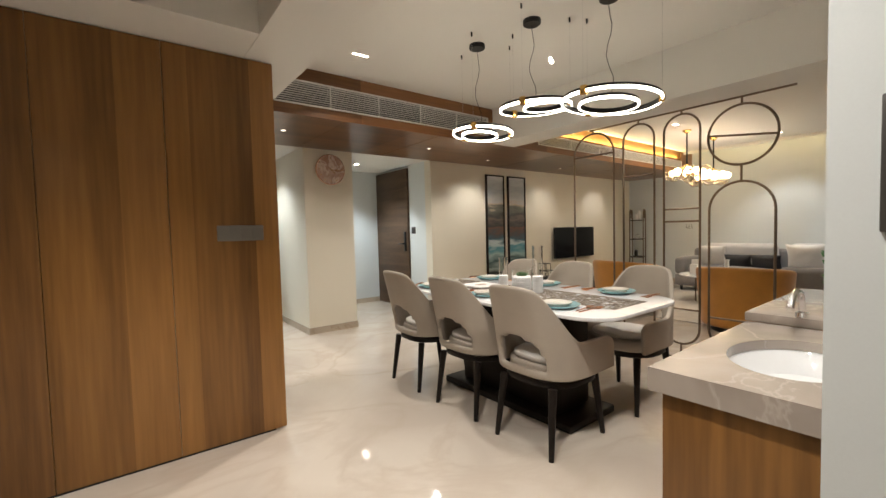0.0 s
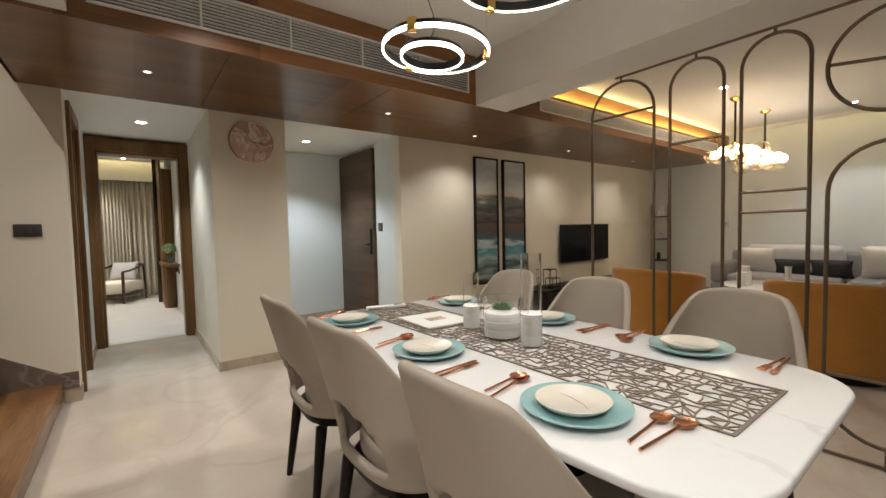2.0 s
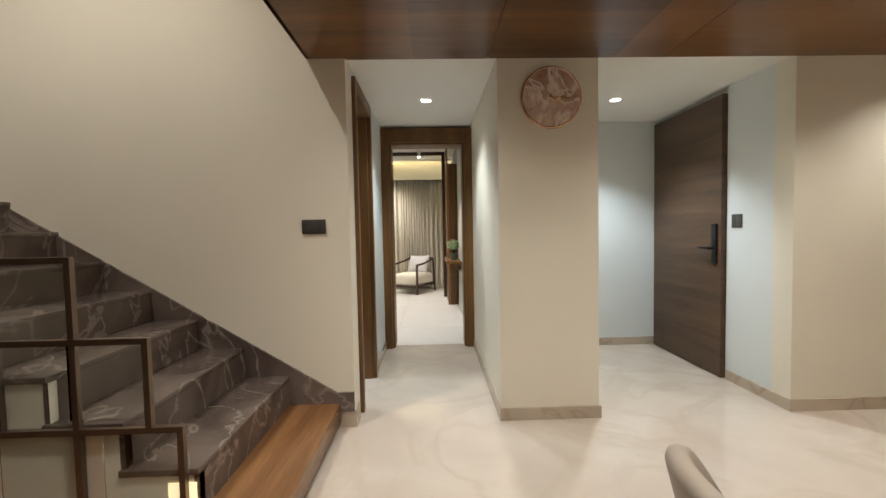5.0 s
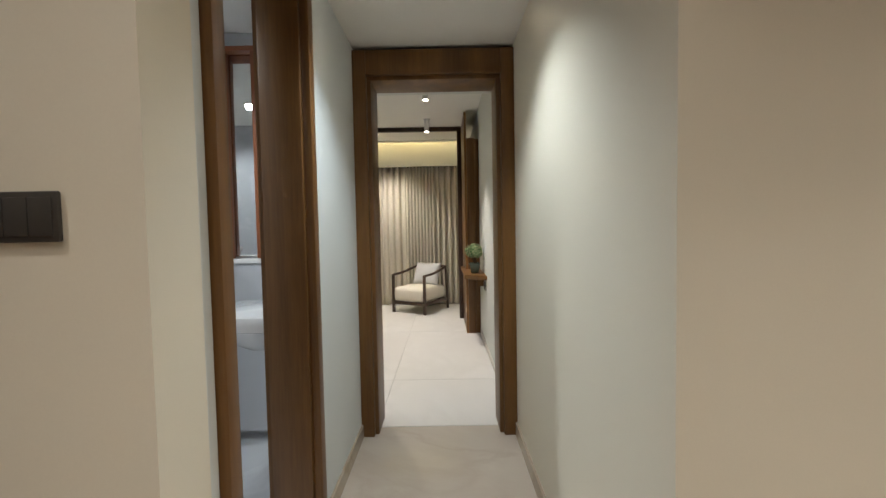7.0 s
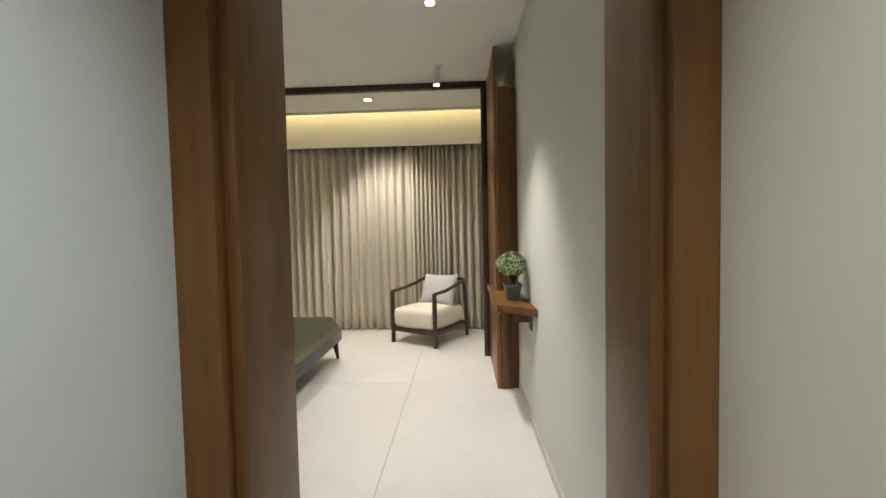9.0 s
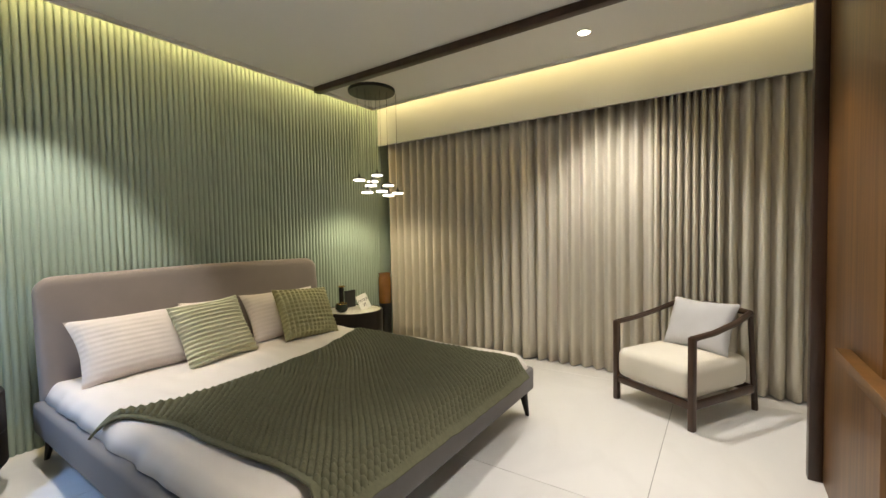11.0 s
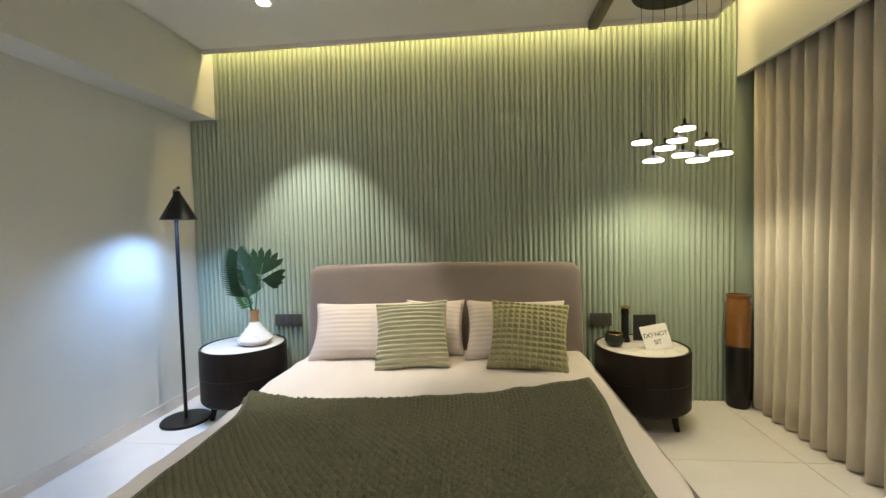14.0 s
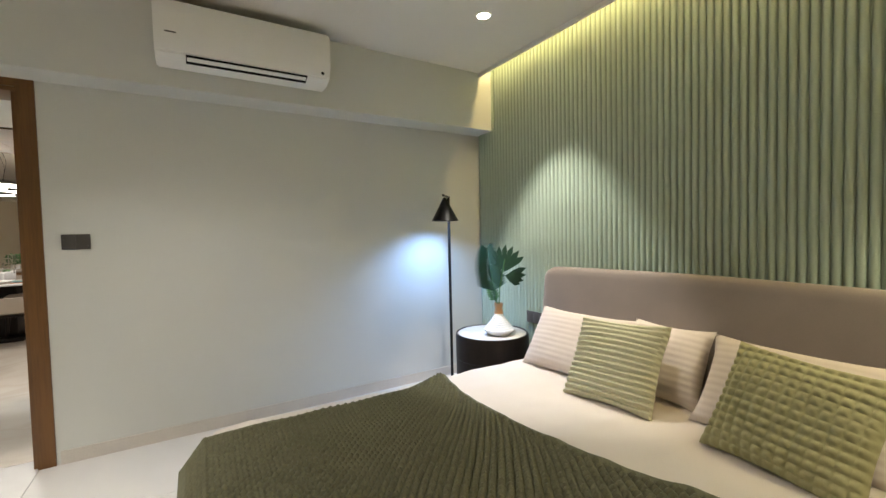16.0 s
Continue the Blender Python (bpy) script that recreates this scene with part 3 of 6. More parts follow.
# staircase
stair = tagged(new("staircase"), "dark veined marble stairs above an oiled wood landing step", "staircase", kind="structure")
part("landing", box(-3.2, 0.715, 2.69, 4.778, 0.03, 0.15, 0.006), WOOD_STEP, stair, "oiled wooden landing step")
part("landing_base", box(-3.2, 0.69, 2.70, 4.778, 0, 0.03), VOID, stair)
RISE, GO = 0.178, 0.262
for k in range(11):
    x1, z0 = 0.41 - k * GO, 0.15 + k * RISE
    part("riser", box(x1 - 0.02, x1, 3.815, 4.776, z0, z0 + RISE - 0.025), STONE_BROWN, stair)
    part("tread", box(x1 - GO - 0.02, x1 + 0.006, 3.80, 4.776, z0 + RISE - 0.025, z0 + RISE, 0.003), STONE_BROWN, stair)
    part("flank", box(x1 - GO - 0.02 if k < 10 else x1 - GO, x1, 3.815, 3.85, 0.15 if k == 0 else z0 - 0.025, z0 + RISE - 0.026), WALL, stair, "cream plastered stair flank")
    if k:
        part("flank", box(x1 - GO, x1, 3.816, 3.85, 0.15, z0 - 0.024), WALL, stair, "cream plastered stair flank")
part("step_light", box(0.30, 0.40, 3.808, 3.8145, 0.17, 0.27), STEP_GLOW, stair, "small glowing step light")
bm = bmesh.new()
sl = RISE / GO
outline = [(0.80, 0.10), (0.80, 0.215), (0.70, 0.215), (-2.6, 0.215 + 3.3 * 0.615), (-2.6, 0.10)]
a = [bm.verts.new((x, 4.764, z)) for x, z in outline]
b = [bm.verts.new((x, 4.779, z)) for x, z in outline]
bm.faces.new(a), bm.faces.new(list(reversed(b)))
for i in range(5):
    bm.faces.new((a[i], b[i], b[(i + 1) % 5], a[(i + 1) % 5]))
bmesh.ops.recalc_face_normals(bm, faces=bm.faces[:])
part("stringer", bm, STONE_BROWN, stair, "dark marble skirting rising along the stairs")
rail = tagged(new("stair_railing"), "dark bronze square-tube stair railing with glass", "railing")
rail.location = (0, 3.795, 0.15)
for x1, z0, z1 in ((0.365, 0, 0.344), (0.255, 0.344, 0.67), (0.0, 0, 0.965), (-0.27, 0.344, 1.15)):
    part("post", box(x1 - 0.011, x1 + 0.011, -0.011, 0.011, z0, z1), BROWN_METAL, rail)
    part("crossbar", box(-0.9, x1 - 0.011, -0.012, 0.012, z1 - 0.022, z1), BROWN_METAL, rail)
    part("glass_pane", box(x1 - 0.28, x1 - 0.012, -0.003, 0.003, z0 + 0.03, z1 - 0.024), RAIL_GLASS, rail).visible_shadow = False
part("bottom_bar", box(-0.6, 0.33, -0.012, 0.012, 0.0, 0.02), BROWN_METAL, rail)


# bed wall fluting
flute = tagged(new("fluted_panelling"), "sage green vertical fluted wall panelling", "panelling", kind="structure")
n = 100
w = (10.60 - 6.93) / n
bm = bmesh.new()
rows = []
for z in (0.0, 2.82):
    rows.append([bm.verts.new((-2.134 + 0.017 * math.sin(math.pi * t) ** 0.45, w * (0.06 + 0.88 * t), z)) for t in [k / 9 for k in range(10)]])
for i in range(9):
    bm.faces.new((rows[0][i], rows[0][i + 1], rows[1][i + 1], rows[1][i]))
bmesh.ops.recalc_face_normals(bm, faces=bm.faces[:])
reed = mesh_of("flute", bm, GREEN_WALL, 80)
for k in range(n):
    o = new("flute", reed)
    o.parent, o.location = flute, (0, 6.93 + k * w, 0)
short = reed.copy()
for v in short.vertices:
    v.co.z = min(v.co.z, 2.10)
for k in range(6):
    o = new("flute", short)
    o.parent, o.location = flute, (0, 6.93 - (k + 1) * w, 0)
part("flat_edge", box(-2.134, -2.109, 6.90, 6.93, 2.10, 2.82), GREEN_WALL, flute)

# portal frame and side panels
portal = tagged(new("portal_frame"), "dark walnut portal beam and post in the bedroom", "wood frame", kind="structure")
part("beam", box(-1.98, 1.535, 9.60, 9.66, 2.505, 2.559, 0.003), WOOD_ARM, portal)
part("post", box(1.482, 1.535, 9.60, 9.66, -0.004, 2.505, 0.003), WOOD_ARM, portal)
side = tagged(new("wood_side_panel"), "walnut side panel with pilaster on the bedroom wall", "panelling", kind="structure")
part("panel", box(1.535, 1.56, 8.80, 9.66, -0.004, 2.52, 0.002), WOOD_PANEL, side)
part("pilaster", box(1.562, 1.645, 8.79, 8.99, -0.004, 2.225, 0.003), WOOD_FRAME, side)
part("pilaster_back", box(1.646, 1.698, 8.81, 9.66, -0.004, 2.22, 0.003), WOOD_FRAME, side)
ledge = tagged(new("wall_ledge"), "narrow walnut wall ledge with tapered end", "shelf")
ledge.location = (0, 0, 0.71)
bm = bmesh.new()
prism(bm, [(1.698, 8.02), (1.698, 8.788), (1.534, 8.788), (1.534, 9.15), (1.49, 9.15), (1.49, 8.20)], -0.010, 0.032, 0.002)
part("board", bm, WOOD_FRAME, ledge)
part("bracket", box(1.62, 1.698, 8.30, 8.315, -0.10, -0.011), WOOD_FRAME, ledge)


# ---- lights of the place ----
def downlight(x, y, z, watts, color, angle=100, blend=0.7, aim=(0, 0, -1), lens=DOWN_GLOW, size=1.0):
    d = thing("ceiling_downlight", "small round white recessed ceiling downlight, a few added as fill", "downlight", x, y, z, group="recessed downlights")
    d.scale = (size, size, 1)
    part("trim", lathe(bmesh.new(), [(0.036, -0.004), (0.05, -0.004), (0.05, 0.0), (0.036, 0.0)], 24, caps=False), WHITE_TRIM, d)
    part("lens", lathe(bmesh.new(), [(0.0, -0.002), (0.036, -0.002)], 24), lens, d, "glowing lens")
    spot(x, y, z - 0.02, watts, color, angle, blend, aim=aim)


def cylinder_spot(x, y, z, watts, color):
    d = thing("cylinder_spotlight", "white cylinder ceiling spotlight", "spotlight", x, y, z, group="cylinder spotlights")
    part("rose", rod(bmesh.new(), (0, 0, 0), (0, 0, -0.015), 0.045, seg=24), WHITE_TRIM, d)
    part("can", rod(bmesh.new(), (0, 0, -0.015), (0, 0, -0.15), 0.028, seg=24), WHITE_TRIM, d)
    part("lens", lathe(bmesh.new(), [(0.0, -0.152), (0.022, -0.152)], 20), DOWN_GLOW, d)
    spot(x, y, z - 0.17, watts, color, 75, 0.6)


K = 3.3
downlight(1.265, 5.62, 2.215, 17 * K, COOL, 112, 0.75)
downlight(2.80, 5.66, 2.215, 24 * K, COOL, 110, 0.6)
downlight(0.34, 10.02, 2.56, 38 * K, (1, 0.96, 0.90), 90, 0.8, (0.1, 0.22, -1))
downlight(-1.47, 7.66, 2.56, 42 * K, NEUTRAL, 63, 0.5, (-0.20, 0.03, -1))
for yy in (1.9, 0.6, -0.8):
    downlight(8.2, yy, 2.60, 11 * K, COOL, 80, 0.5, (0.3, 0, -1))
cylinder_spot(1.14, 8.0, 2.56, 32 * K, NEUTRAL)
cylinder_spot(1.10, 9.24, 2.56, 18 * K, NEUTRAL)
# broad fill for the bedroom, an added fixture out of view
downlight(0.2, 8.2, 2.56, 21 * K, NEUTRAL, 125)


def mini_spots(x, y, z, watts, rz=0):
    d = thing("linear_ceiling_spot", "tiny four-lens linear recessed ceiling light, some of the set added as fill", "ceiling light", x, y, z, rz, group="linear ceiling spots")
    part("plate", box(-0.07, 0.07, -0.014, 0.014, -0.003, 0), WHITE_TRIM, d)
    for k in range(4):
        part("lens", lathe(bmesh.new(), [(0, -0.0045), (0.011, -0.0045)], 12, (-0.051 + 0.034 * k, 0, 0)), DOWN_GLOW, d)
    spot(x, y, z - 0.02, watts, WARM, 120, 0.7)


mini_spots(1.55, 3.0, 2.6, 24 * K)
mini_spots(2.9, 2.2, 2.6, 13 * K, 30)
mini_spots(2.9, 0.5, 2.6, 10 * K)
# these three hang in unseen ceiling, added to brighten the dining side
mini_spots(1.4, 0.3, 2.6, 22 * K)
mini_spots(0.2, 0.6, 2.6, 36 * K)
mini_spots(-0.8, 1.2, 2.6, 20 * K)
# the pair at y 4.1 are unlit fixtures; their beams are added fill
for xx, yy, ww, wide in ((1.27, 4.1, 6, 140), (3.0, 4.1, 12, 140), (4.25, 4.36, 9, 130), (5.95, 4.36, 5, 130), (7.65, 4.36, 5, 130)):
    downlight(xx, yy, 2.2, ww * K, WARM, wide, 0.8, lens=DIM_GLOW, size=0.55)
# hidden LED strips in the coves
strip(-2.06, 8.6, 2.76, 0.04, 3.6, 6.5 * K, AMBER)
strip(-0.2, 10.5, 2.76, 3.6, 0.05, 4 * K, AMBER)
strip(8.92, 0.6, 2.68, 0.05, 7.6, 3 * K, AMBER)
strip(6.4, 3.555, 2.47, 4.4, 0.03, 5 * K, AMBER, 180)
# bathroom, stairwell and living room ceiling lights
downlight(0.0, 5.6, 2.32, 15 * K, COOL, 140)
downlight(-1.0, 5.6, 2.32, 16 * K, COOL, 140)
downlight(-0.6, 3.6, 4.6, 88 * K, WARM, 90)
downlight(6.2, 0.2, 2.6, 8 * K, NEUTRAL, 120)
downlight(6.2, 2.6, 2.6, 8 * K, NEUTRAL, 120)

# ---- bedroom things ----
def soft_box(w, d, h, r=0.05, n=10, puff=0.0):
    """A cushion-like block centred on its base, with rounded edges and a swollen top."""
    bm = bmesh.new()
    bx(bm, -w / 2, w / 2, -d / 2, d / 2, 0, h, min(r, h * 0.48), 4)
    if puff:
        bmesh.ops.subdivide_edges(bm, edges=[e for e in bm.edges if e.calc_length() > 0.12], cuts=4, use_grid_fill=True)
        for v in bm.verts:
            if v.co.z > h * 0.5:
                v.co.z += puff * max(0, 1 - (2 * v.co.x / w) ** 2) * max(0, 1 - (2 * v.co.y / d) ** 2)
    return bm


def pillow_mesh(w, h, t, seed, ribs=0, waffle=False, n=0):
    n = n or (96 if ribs else 30)
    """A stuffed pillow lying in its xy plane: pinched corners, plump middle, raised pleats."""
    bm = bmesh.new()
    top, bot = {}, {}
    for i in range(n + 1):
        for j in range(n + 1):
            u, v = 2 * i / n - 1, 2 * j / n - 1
            pin = 1 - 0.09 * ((1 - u * u) * v * v + (1 - v * v) * u * u)
            x, y = u * w / 2 * pin, v * h / 2 * pin
            z = t / 2 * (max(0, 1 - abs(u) ** 2.6) * max(0, 1 - abs(v) ** 2.6)) ** 0.42
            z += 0.006 * noise.noise((x * 9 + seed, y * 9, seed))
            edge = (i in (0, n)) or (j in (0, n))
            r = 0
            if ribs:
                r = (0.010 if waffle else 0.016) * abs(math.sin(math.pi * ribs * (v + 1) / 2 + 0.25 * math.sin(3 * u)))
                if waffle:
                    r *= abs(math.sin(math.pi * ribs * (u + 1) / 2)) * 1.4
            top[i, j] = bm.verts.new((x, y, z + (0 if edge else r)))
            bot[i, j] = top[i, j] if edge else bm.verts.new((x, y, -z))
    for i in range(n):
        for j in range(n):
            bm.faces.new((top[i, j], top[i + 1, j], top[i + 1, j + 1], top[i, j + 1]))
            q = [bot[i, j], bot[i, j + 1], bot[i + 1, j + 1], bot[i + 1, j]]
            if len({*q}) == 4 and {*q} != {top[i, j], top[i, j + 1], top[i + 1, j + 1], top[i + 1, j]}:
                bm.faces.new(q)
    return bm


bed = thing("bed", "grey upholstered double bed with mushroom suede headboard", "bed", 0, 0, 0)
# headboard: leaning, corners rounded, slightly winged
bm = bmesh.new()
def head_front(u, v):
    y = 7.655 + u * 1.885
    e = min(u, 1 - u) * 1.885
    top = 1.005 - (0.06 * max(0, 1 - e / 0.07) ** 2) - 0.01 * abs(2 * u - 1)
    z = 0.16 + v * (top - 0.16)
    x = -1.945 - 0.075 * v + 0.05 * abs(2 * u - 1) ** 4
    return (x, y, z)
surface(bm, head_front, 48, 14)
hb = part("headboard", bm, HEAD_FAB, bed, "mushroom suede headboard with rounded corners")
solid(hb, 0.065, 0, 1)
part("side_rail", box(-1.93, 0.09, 7.625, 7.715, 0.16, 0.33, 0.025, 3), BED_FAB, bed)
part("side_rail", box(-1.93, 0.09, 9.505, 9.595, 0.16, 0.33, 0.025, 3), BED_FAB, bed)
part("foot_rail", box(0.06, 0.13, 7.635, 9.585, 0.17, 0.32, 0.02, 3), BED_FAB, bed)
part("slat_base", box(-1.93, 0.07, 7.71, 9.51, 0.19, 0.24), BED_FAB, bed)
for lx, ly, dx, dy in ((0.075, 9.52, 0.02, 0.03), (0.075, 7.70, 0.02, -0.03), (-1.90, 7.70, -0.02, -0.03), (-1.90, 9.52, -0.02, 0.03)):
    part("leg", rod(bmesh.new(), (lx, ly, 0.18), (lx + dx, ly + dy, -0.006), 0.03, 0.012, 10), WOOD_BLACK, bed, "tapered dark leg")
matt = single("mattress", box(-1.92, 0.08, 7.70, 9.52, 0.242, 0.36, 0.05, 4), LINEN, "mattress covered with a pale fitted sheet", "mattress")


def duvet_top(x, y):
    return 0.412 + 0.012 * noise.noise((x * 2.3, y * 2.3, 1.3)) + 0.009 * noise.noise((x * 5, y * 11, 4.0))


bm = bmesh.new()
def duvet(u, v):
    x = -1.90 + u * 2.02
    s = (v - 0.5) * 2
    y = 8.61 + s * 0.945
    z = duvet_top(x, y)
    e = max(0, abs(s) - 0.93) / 0.07
    fold = noise.noise((x * 6, s * 3, 9.1))
    if e > 0:
        z -= 0.075 * e ** 2.2 + 0.024 * fold * e
        y += 0.035 * fold * e
    ex = max(0, u - 0.955) / 0.045
    z -= 0.12 * ex ** 2.4 + 0.014 * ex * noise.noise((s * 7, 3.3, 1))
    return (x, y, max(z, 0.305 + 0.01 * noise.noise((x * 5, s * 4, 2))))
surface(bm, duvet, 90, 90)
dv = single("duvet", bm, LINEN, "pale blush bed cover with soft creases lying on the mattress", "bed cover")
solid(dv, 0.012, -1)

# chunky throw: corners given on the bed, knit bobbles as relief
T00, T10, T11, T01 = Vector((-1.10, 7.64)), Vector((0.185, 7.83)), Vector((0.185, 9.36)), Vector((-1.33, 9.43))
def throw_xy(u, v):
    p = T00.lerp(T10, u).lerp(T01.lerp(T11, u), v)
    sag = 0.18 * math.sin(math.pi * v)
    return p.x + (1 - u) * sag, p.y + 0.11 * (1 - v) ** 3 * math.sin(math.pi * u ** 0.6) + 0.012 * math.sin(9 * u)
NU, NV = 330, 460
bm = bmesh.new()
def throw(u, v):
    x, y = throw_xy(u, v)
    z = duvet_top(x, y) + 0.020
    s = abs(y - 8.61) / 0.945
    e = max(0, s - 0.93) / 0.07
    z -= 0.06 * min(1.6, e) ** 1.4
    if x > 0.10:
        z -= 1.3 * (x - 0.10)
    border = min(u * NU, (1 - u) * NU, v * NV, (1 - v) * NV)
    if border > 7:
        p, q = u * 36, v * 46
        z += 0.027 * abs(math.sin(math.pi * (p + q)) * math.sin(math.pi * (p - q))) ** 0.9 - 0.010
    z += 0.012 * noise.noise((x * 3, y * 3, 7.7))
    return (x, y, max(z, 0.30))
surface(bm, throw, NU, NV)
th = single("throw_blanket", bm, THROW, "moss green chunky knitted throw spread over the bed", "blanket")
solid(th, 0.012, 0)


def lean(x, y, z, tilt, rz, spin=0):
    """A pillow standing on its edge: tilted back towards -x, turned about z."""
    return pose(x, y, z, 0, 0, rz) @ pose(0, 0, 0, 0, 90 - tilt, 0) @ pose(0, 0, 0, 0, 0, 90 + spin)


PM = pillow_mesh
single("pillow", PM(0.66, 0.40, 0.17, 1.0), PILLOW, "long blush pleated pillow propped on the headboard", "pillow", lean(-1.765, 8.085, 0.575, 32, 3), "pillows on the bed")
single("pillow", PM(0.40, 0.38, 0.15, 2.0), PILLOW, "blush pillow half hidden behind a green cushion", "pillow", lean(-1.85, 8.56, 0.58, 25, 0), "pillows on the bed")
single("pillow", PM(0.64, 0.40, 0.17, 3.0), PILLOW, "long blush pleated pillow under the waffle cushion", "pillow", lean(-1.78, 9.085, 0.58, 31, -3), "pillows on the bed")
single("cushion", PM(0.46, 0.43, 0.15, 4.0, 15), CUSH_PLEAT, "pale sage cushion with raised pleats", "cushion", lean(-1.625, 8.446, 0.585, 30, 3, 3), "cushions on the bed")
single("cushion", PM(0.47, 0.43, 0.16, 5.0, 13, True), CUSH_WAFFLE, "olive green waffle textured cushion", "cushion", lean(-1.60, 9.15, 0.585, 32, -4, -4), "cushions on the bed")


def nightstand(x, y):
    n = thing("nightstand", "black drum nightstand with pale stone top on short legs", "nightstand", x, y, -0.006, group="nightstands")
    part("body", lathe(bmesh.new(), [(0.262, 0.125), (0.275, 0.14), (0.275, 0.47), (0.27, 0.482), (0.26, 0.482), (0.26, 0.47)], 48, caps=False), WOOD_BLACK, n)
    part("top", lathe(bmesh.new(), [(0.258, 0.462), (0.258, 0.476), (0.255, 0.478)], 48), STONE_PALE, n, "pale stone top")
    part("drawer_line", lathe(bmesh.new(), [(0.2755, 0.298), (0.2765, 0.30), (0.2765, 0.303), (0.2755, 0.305)], 48, caps=False), BLACK_METAL, n)
    for a in (45, 135, 225, 315):
        c, s = math.cos(radians(a)), math.sin(radians(a))
        part("leg", rod(bmesh.new(), (0.19 * c, 0.19 * s, 0.13), (0.215 * c, 0.215 * s, 0), 0.024, 0.014, 10), WOOD_BLACK, n)
    return n


STONE_PALE = marble("pale_nightstand_stone", (0.62, 0.60, 0.56), (0.70, 0.68, 0.64), (0.55, 0.52, 0.48), 0.25, 4, 4)
nightstand(-1.815, 7.235)
nightstand(-1.815, 9.865)

# white ribbed vase with palm leaves
vase = thing("palm_vase", "white ribbed vase with dark palm and monstera leaves", "vase", -1.82, 7.315, 0.472)
prof = [(0.055, 0), (0.085, 0.006), (0.112, 0.034)]
for k in range(9):
    z = 0.04 + 0.0135 * k
    rad = 0.028 + 0.084 * (1 - k / 9) ** 1.35
    prof += [(rad, z), (rad + 0.0025, z + 0.005), (rad - 0.004, z + 0.0095)]
part("body", lathe(bmesh.new(), prof, 40), CERAMIC, vase)
part("neck", lathe(bmesh.new(), [(0.034, 0.158), (0.027, 0.19), (0.033, 0.235), (0.030, 0.235), (0.022, 0.19)], 32, caps=False), mat("natural_wood_neck", (0.42, 0.24, 0.12), 0.5), vase, "bare wooden neck")


def frond(bm, base, aim, length, leaflets, width, droop):
    """A feather leaf: a rib with narrow leaflets to both sides."""
    base, aim = Vector(base), Vector(aim).normalized()
    side = aim.cross(Vector((0.9, 0.45, 0.1))).normalized()
    up = side.cross(aim)
    def rib(t):
        return base + aim * length * t + Vector((0, 0, -droop * t * t))
    tube(bm, [rib(k / 8) for k in range(9)], 0.003, seg=5)
    for k in range(leaflets):
        t = 0.22 + 0.76 * k / (leaflets - 1)
        l = width * math.sin(math.pi * (0.18 + 0.72 * t)) ** 0.8
        p = rib(t)
        for s in (-1, 1):
            d = (side * s + aim * (0.55 + 0.5 * t)).normalized()
            q = p + d * l - Vector((0, 0, 0.25 * l * l / max(width, 0.01)))
            w = up.cross(d).normalized() * 0.0098
            vs = [bm.verts.new(c) for c in (p - w * 0.4, p.lerp(q, 0.5) - w + up * 0.010, q, p.lerp(q, 0.5) + w + up * 0.003, p + w * 0.4)]
            bm.faces.new(vs)


def monstera(bm, base, tip, normal, size, fingers=9):
    """A split leaf: lobes fan from a midrib."""
    base, tip = Vector(base), Vector(tip)
    ax = (tip - base).normalized()
    side = ax.cross(Vector(normal)).normalized()
    up = side.cross(ax)
    c = base
    for k in range(fingers * 2 + 1):
        a = radians(-118 + 236 * k / (fingers * 2))
        l = size * (0.62 + 0.38 * math.cos(a * 0.75))
        o = c + ax * size * (0.35 if abs(a) < 1 else 0.2)
        d = ax * math.cos(a) + side * math.sin(a)
        e = side * math.cos(a) - ax * math.sin(a)
        q = o + d * l
        w = size * 0.105
        vs = [bm.verts.new(p) for p in (o, o + d * l * 0.45 + e * w * 0.75 + up * 0.01, o + d * l * 0.8 + e * w + up * 0.006, q - up * 0.02, o + d * l * 0.8 - e * w + up * 0.006, o + d * l * 0.45 - e * w * 0.75 + up * 0.01)]
        bm.faces.new(vs)


stems = bmesh.new()
tube(stems, [(0, 0, 0.16), (0.01, -0.02, 0.30), (0.02, -0.05, 0.42)], 0.004)
tube(stems, [(0.005, 0.005, 0.16), (0.01, 0.03, 0.35), (0.0, 0.08, 0.56)], 0.004)
part("stem", stems, LEAF, vase)
bm = bmesh.new()
frond(bm, (0.02, -0.01, 0.24), (0.03, -0.18, 0.98), 0.43, 23, 0.17, 0.02)
part("palm_leaf", bm, LEAF_DARK, vase)
bm = bmesh.new()
monstera(bm, (-0.03, 0.045, 0.40), (-0.02, 0.06, 0.70), (0.9, 0.4, 0.15), 0.20, 7)
part("monstera_leaf", bm, LEAF_DARK, vase)
bm = bmesh.new()
frond(bm, (-0.01, -0.02, 0.22), (0.0, -0.40, 0.70), 0.20, 9, 0.07, 0.02)
part("palm_leaf", bm, LEAF, vase)

# floor lamp
fl = thing("floor_lamp", "slim black floor lamp with a cone shade, lit", "floor lamp", -1.66, 6.90, -0.006, 45)
part("base", lathe(bmesh.new(), [(0.145, 0), (0.15, 0.006), (0.15, 0.016), (0.145, 0.022), (0.0, 0.022)], 40), BLACK_METAL, fl)
part("pole", rod(bmesh.new(), (0, 0, 0.02), (0, 0, 1.535), 0.0115), BLACK_METAL, fl)
part("arm", rod(bmesh.new(), (-0.01, 0, 1.53), (0.18, 0, 1.53), 0.009), BLACK_METAL, fl)
sh = part("shade", lathe(bmesh.new(), [(0.012, 1.515), (0.018, 1.50), (0.105, 1.335), (0.102, 1.335), (0.014, 1.495)], 40, caps=False), BLACK_METAL, fl)
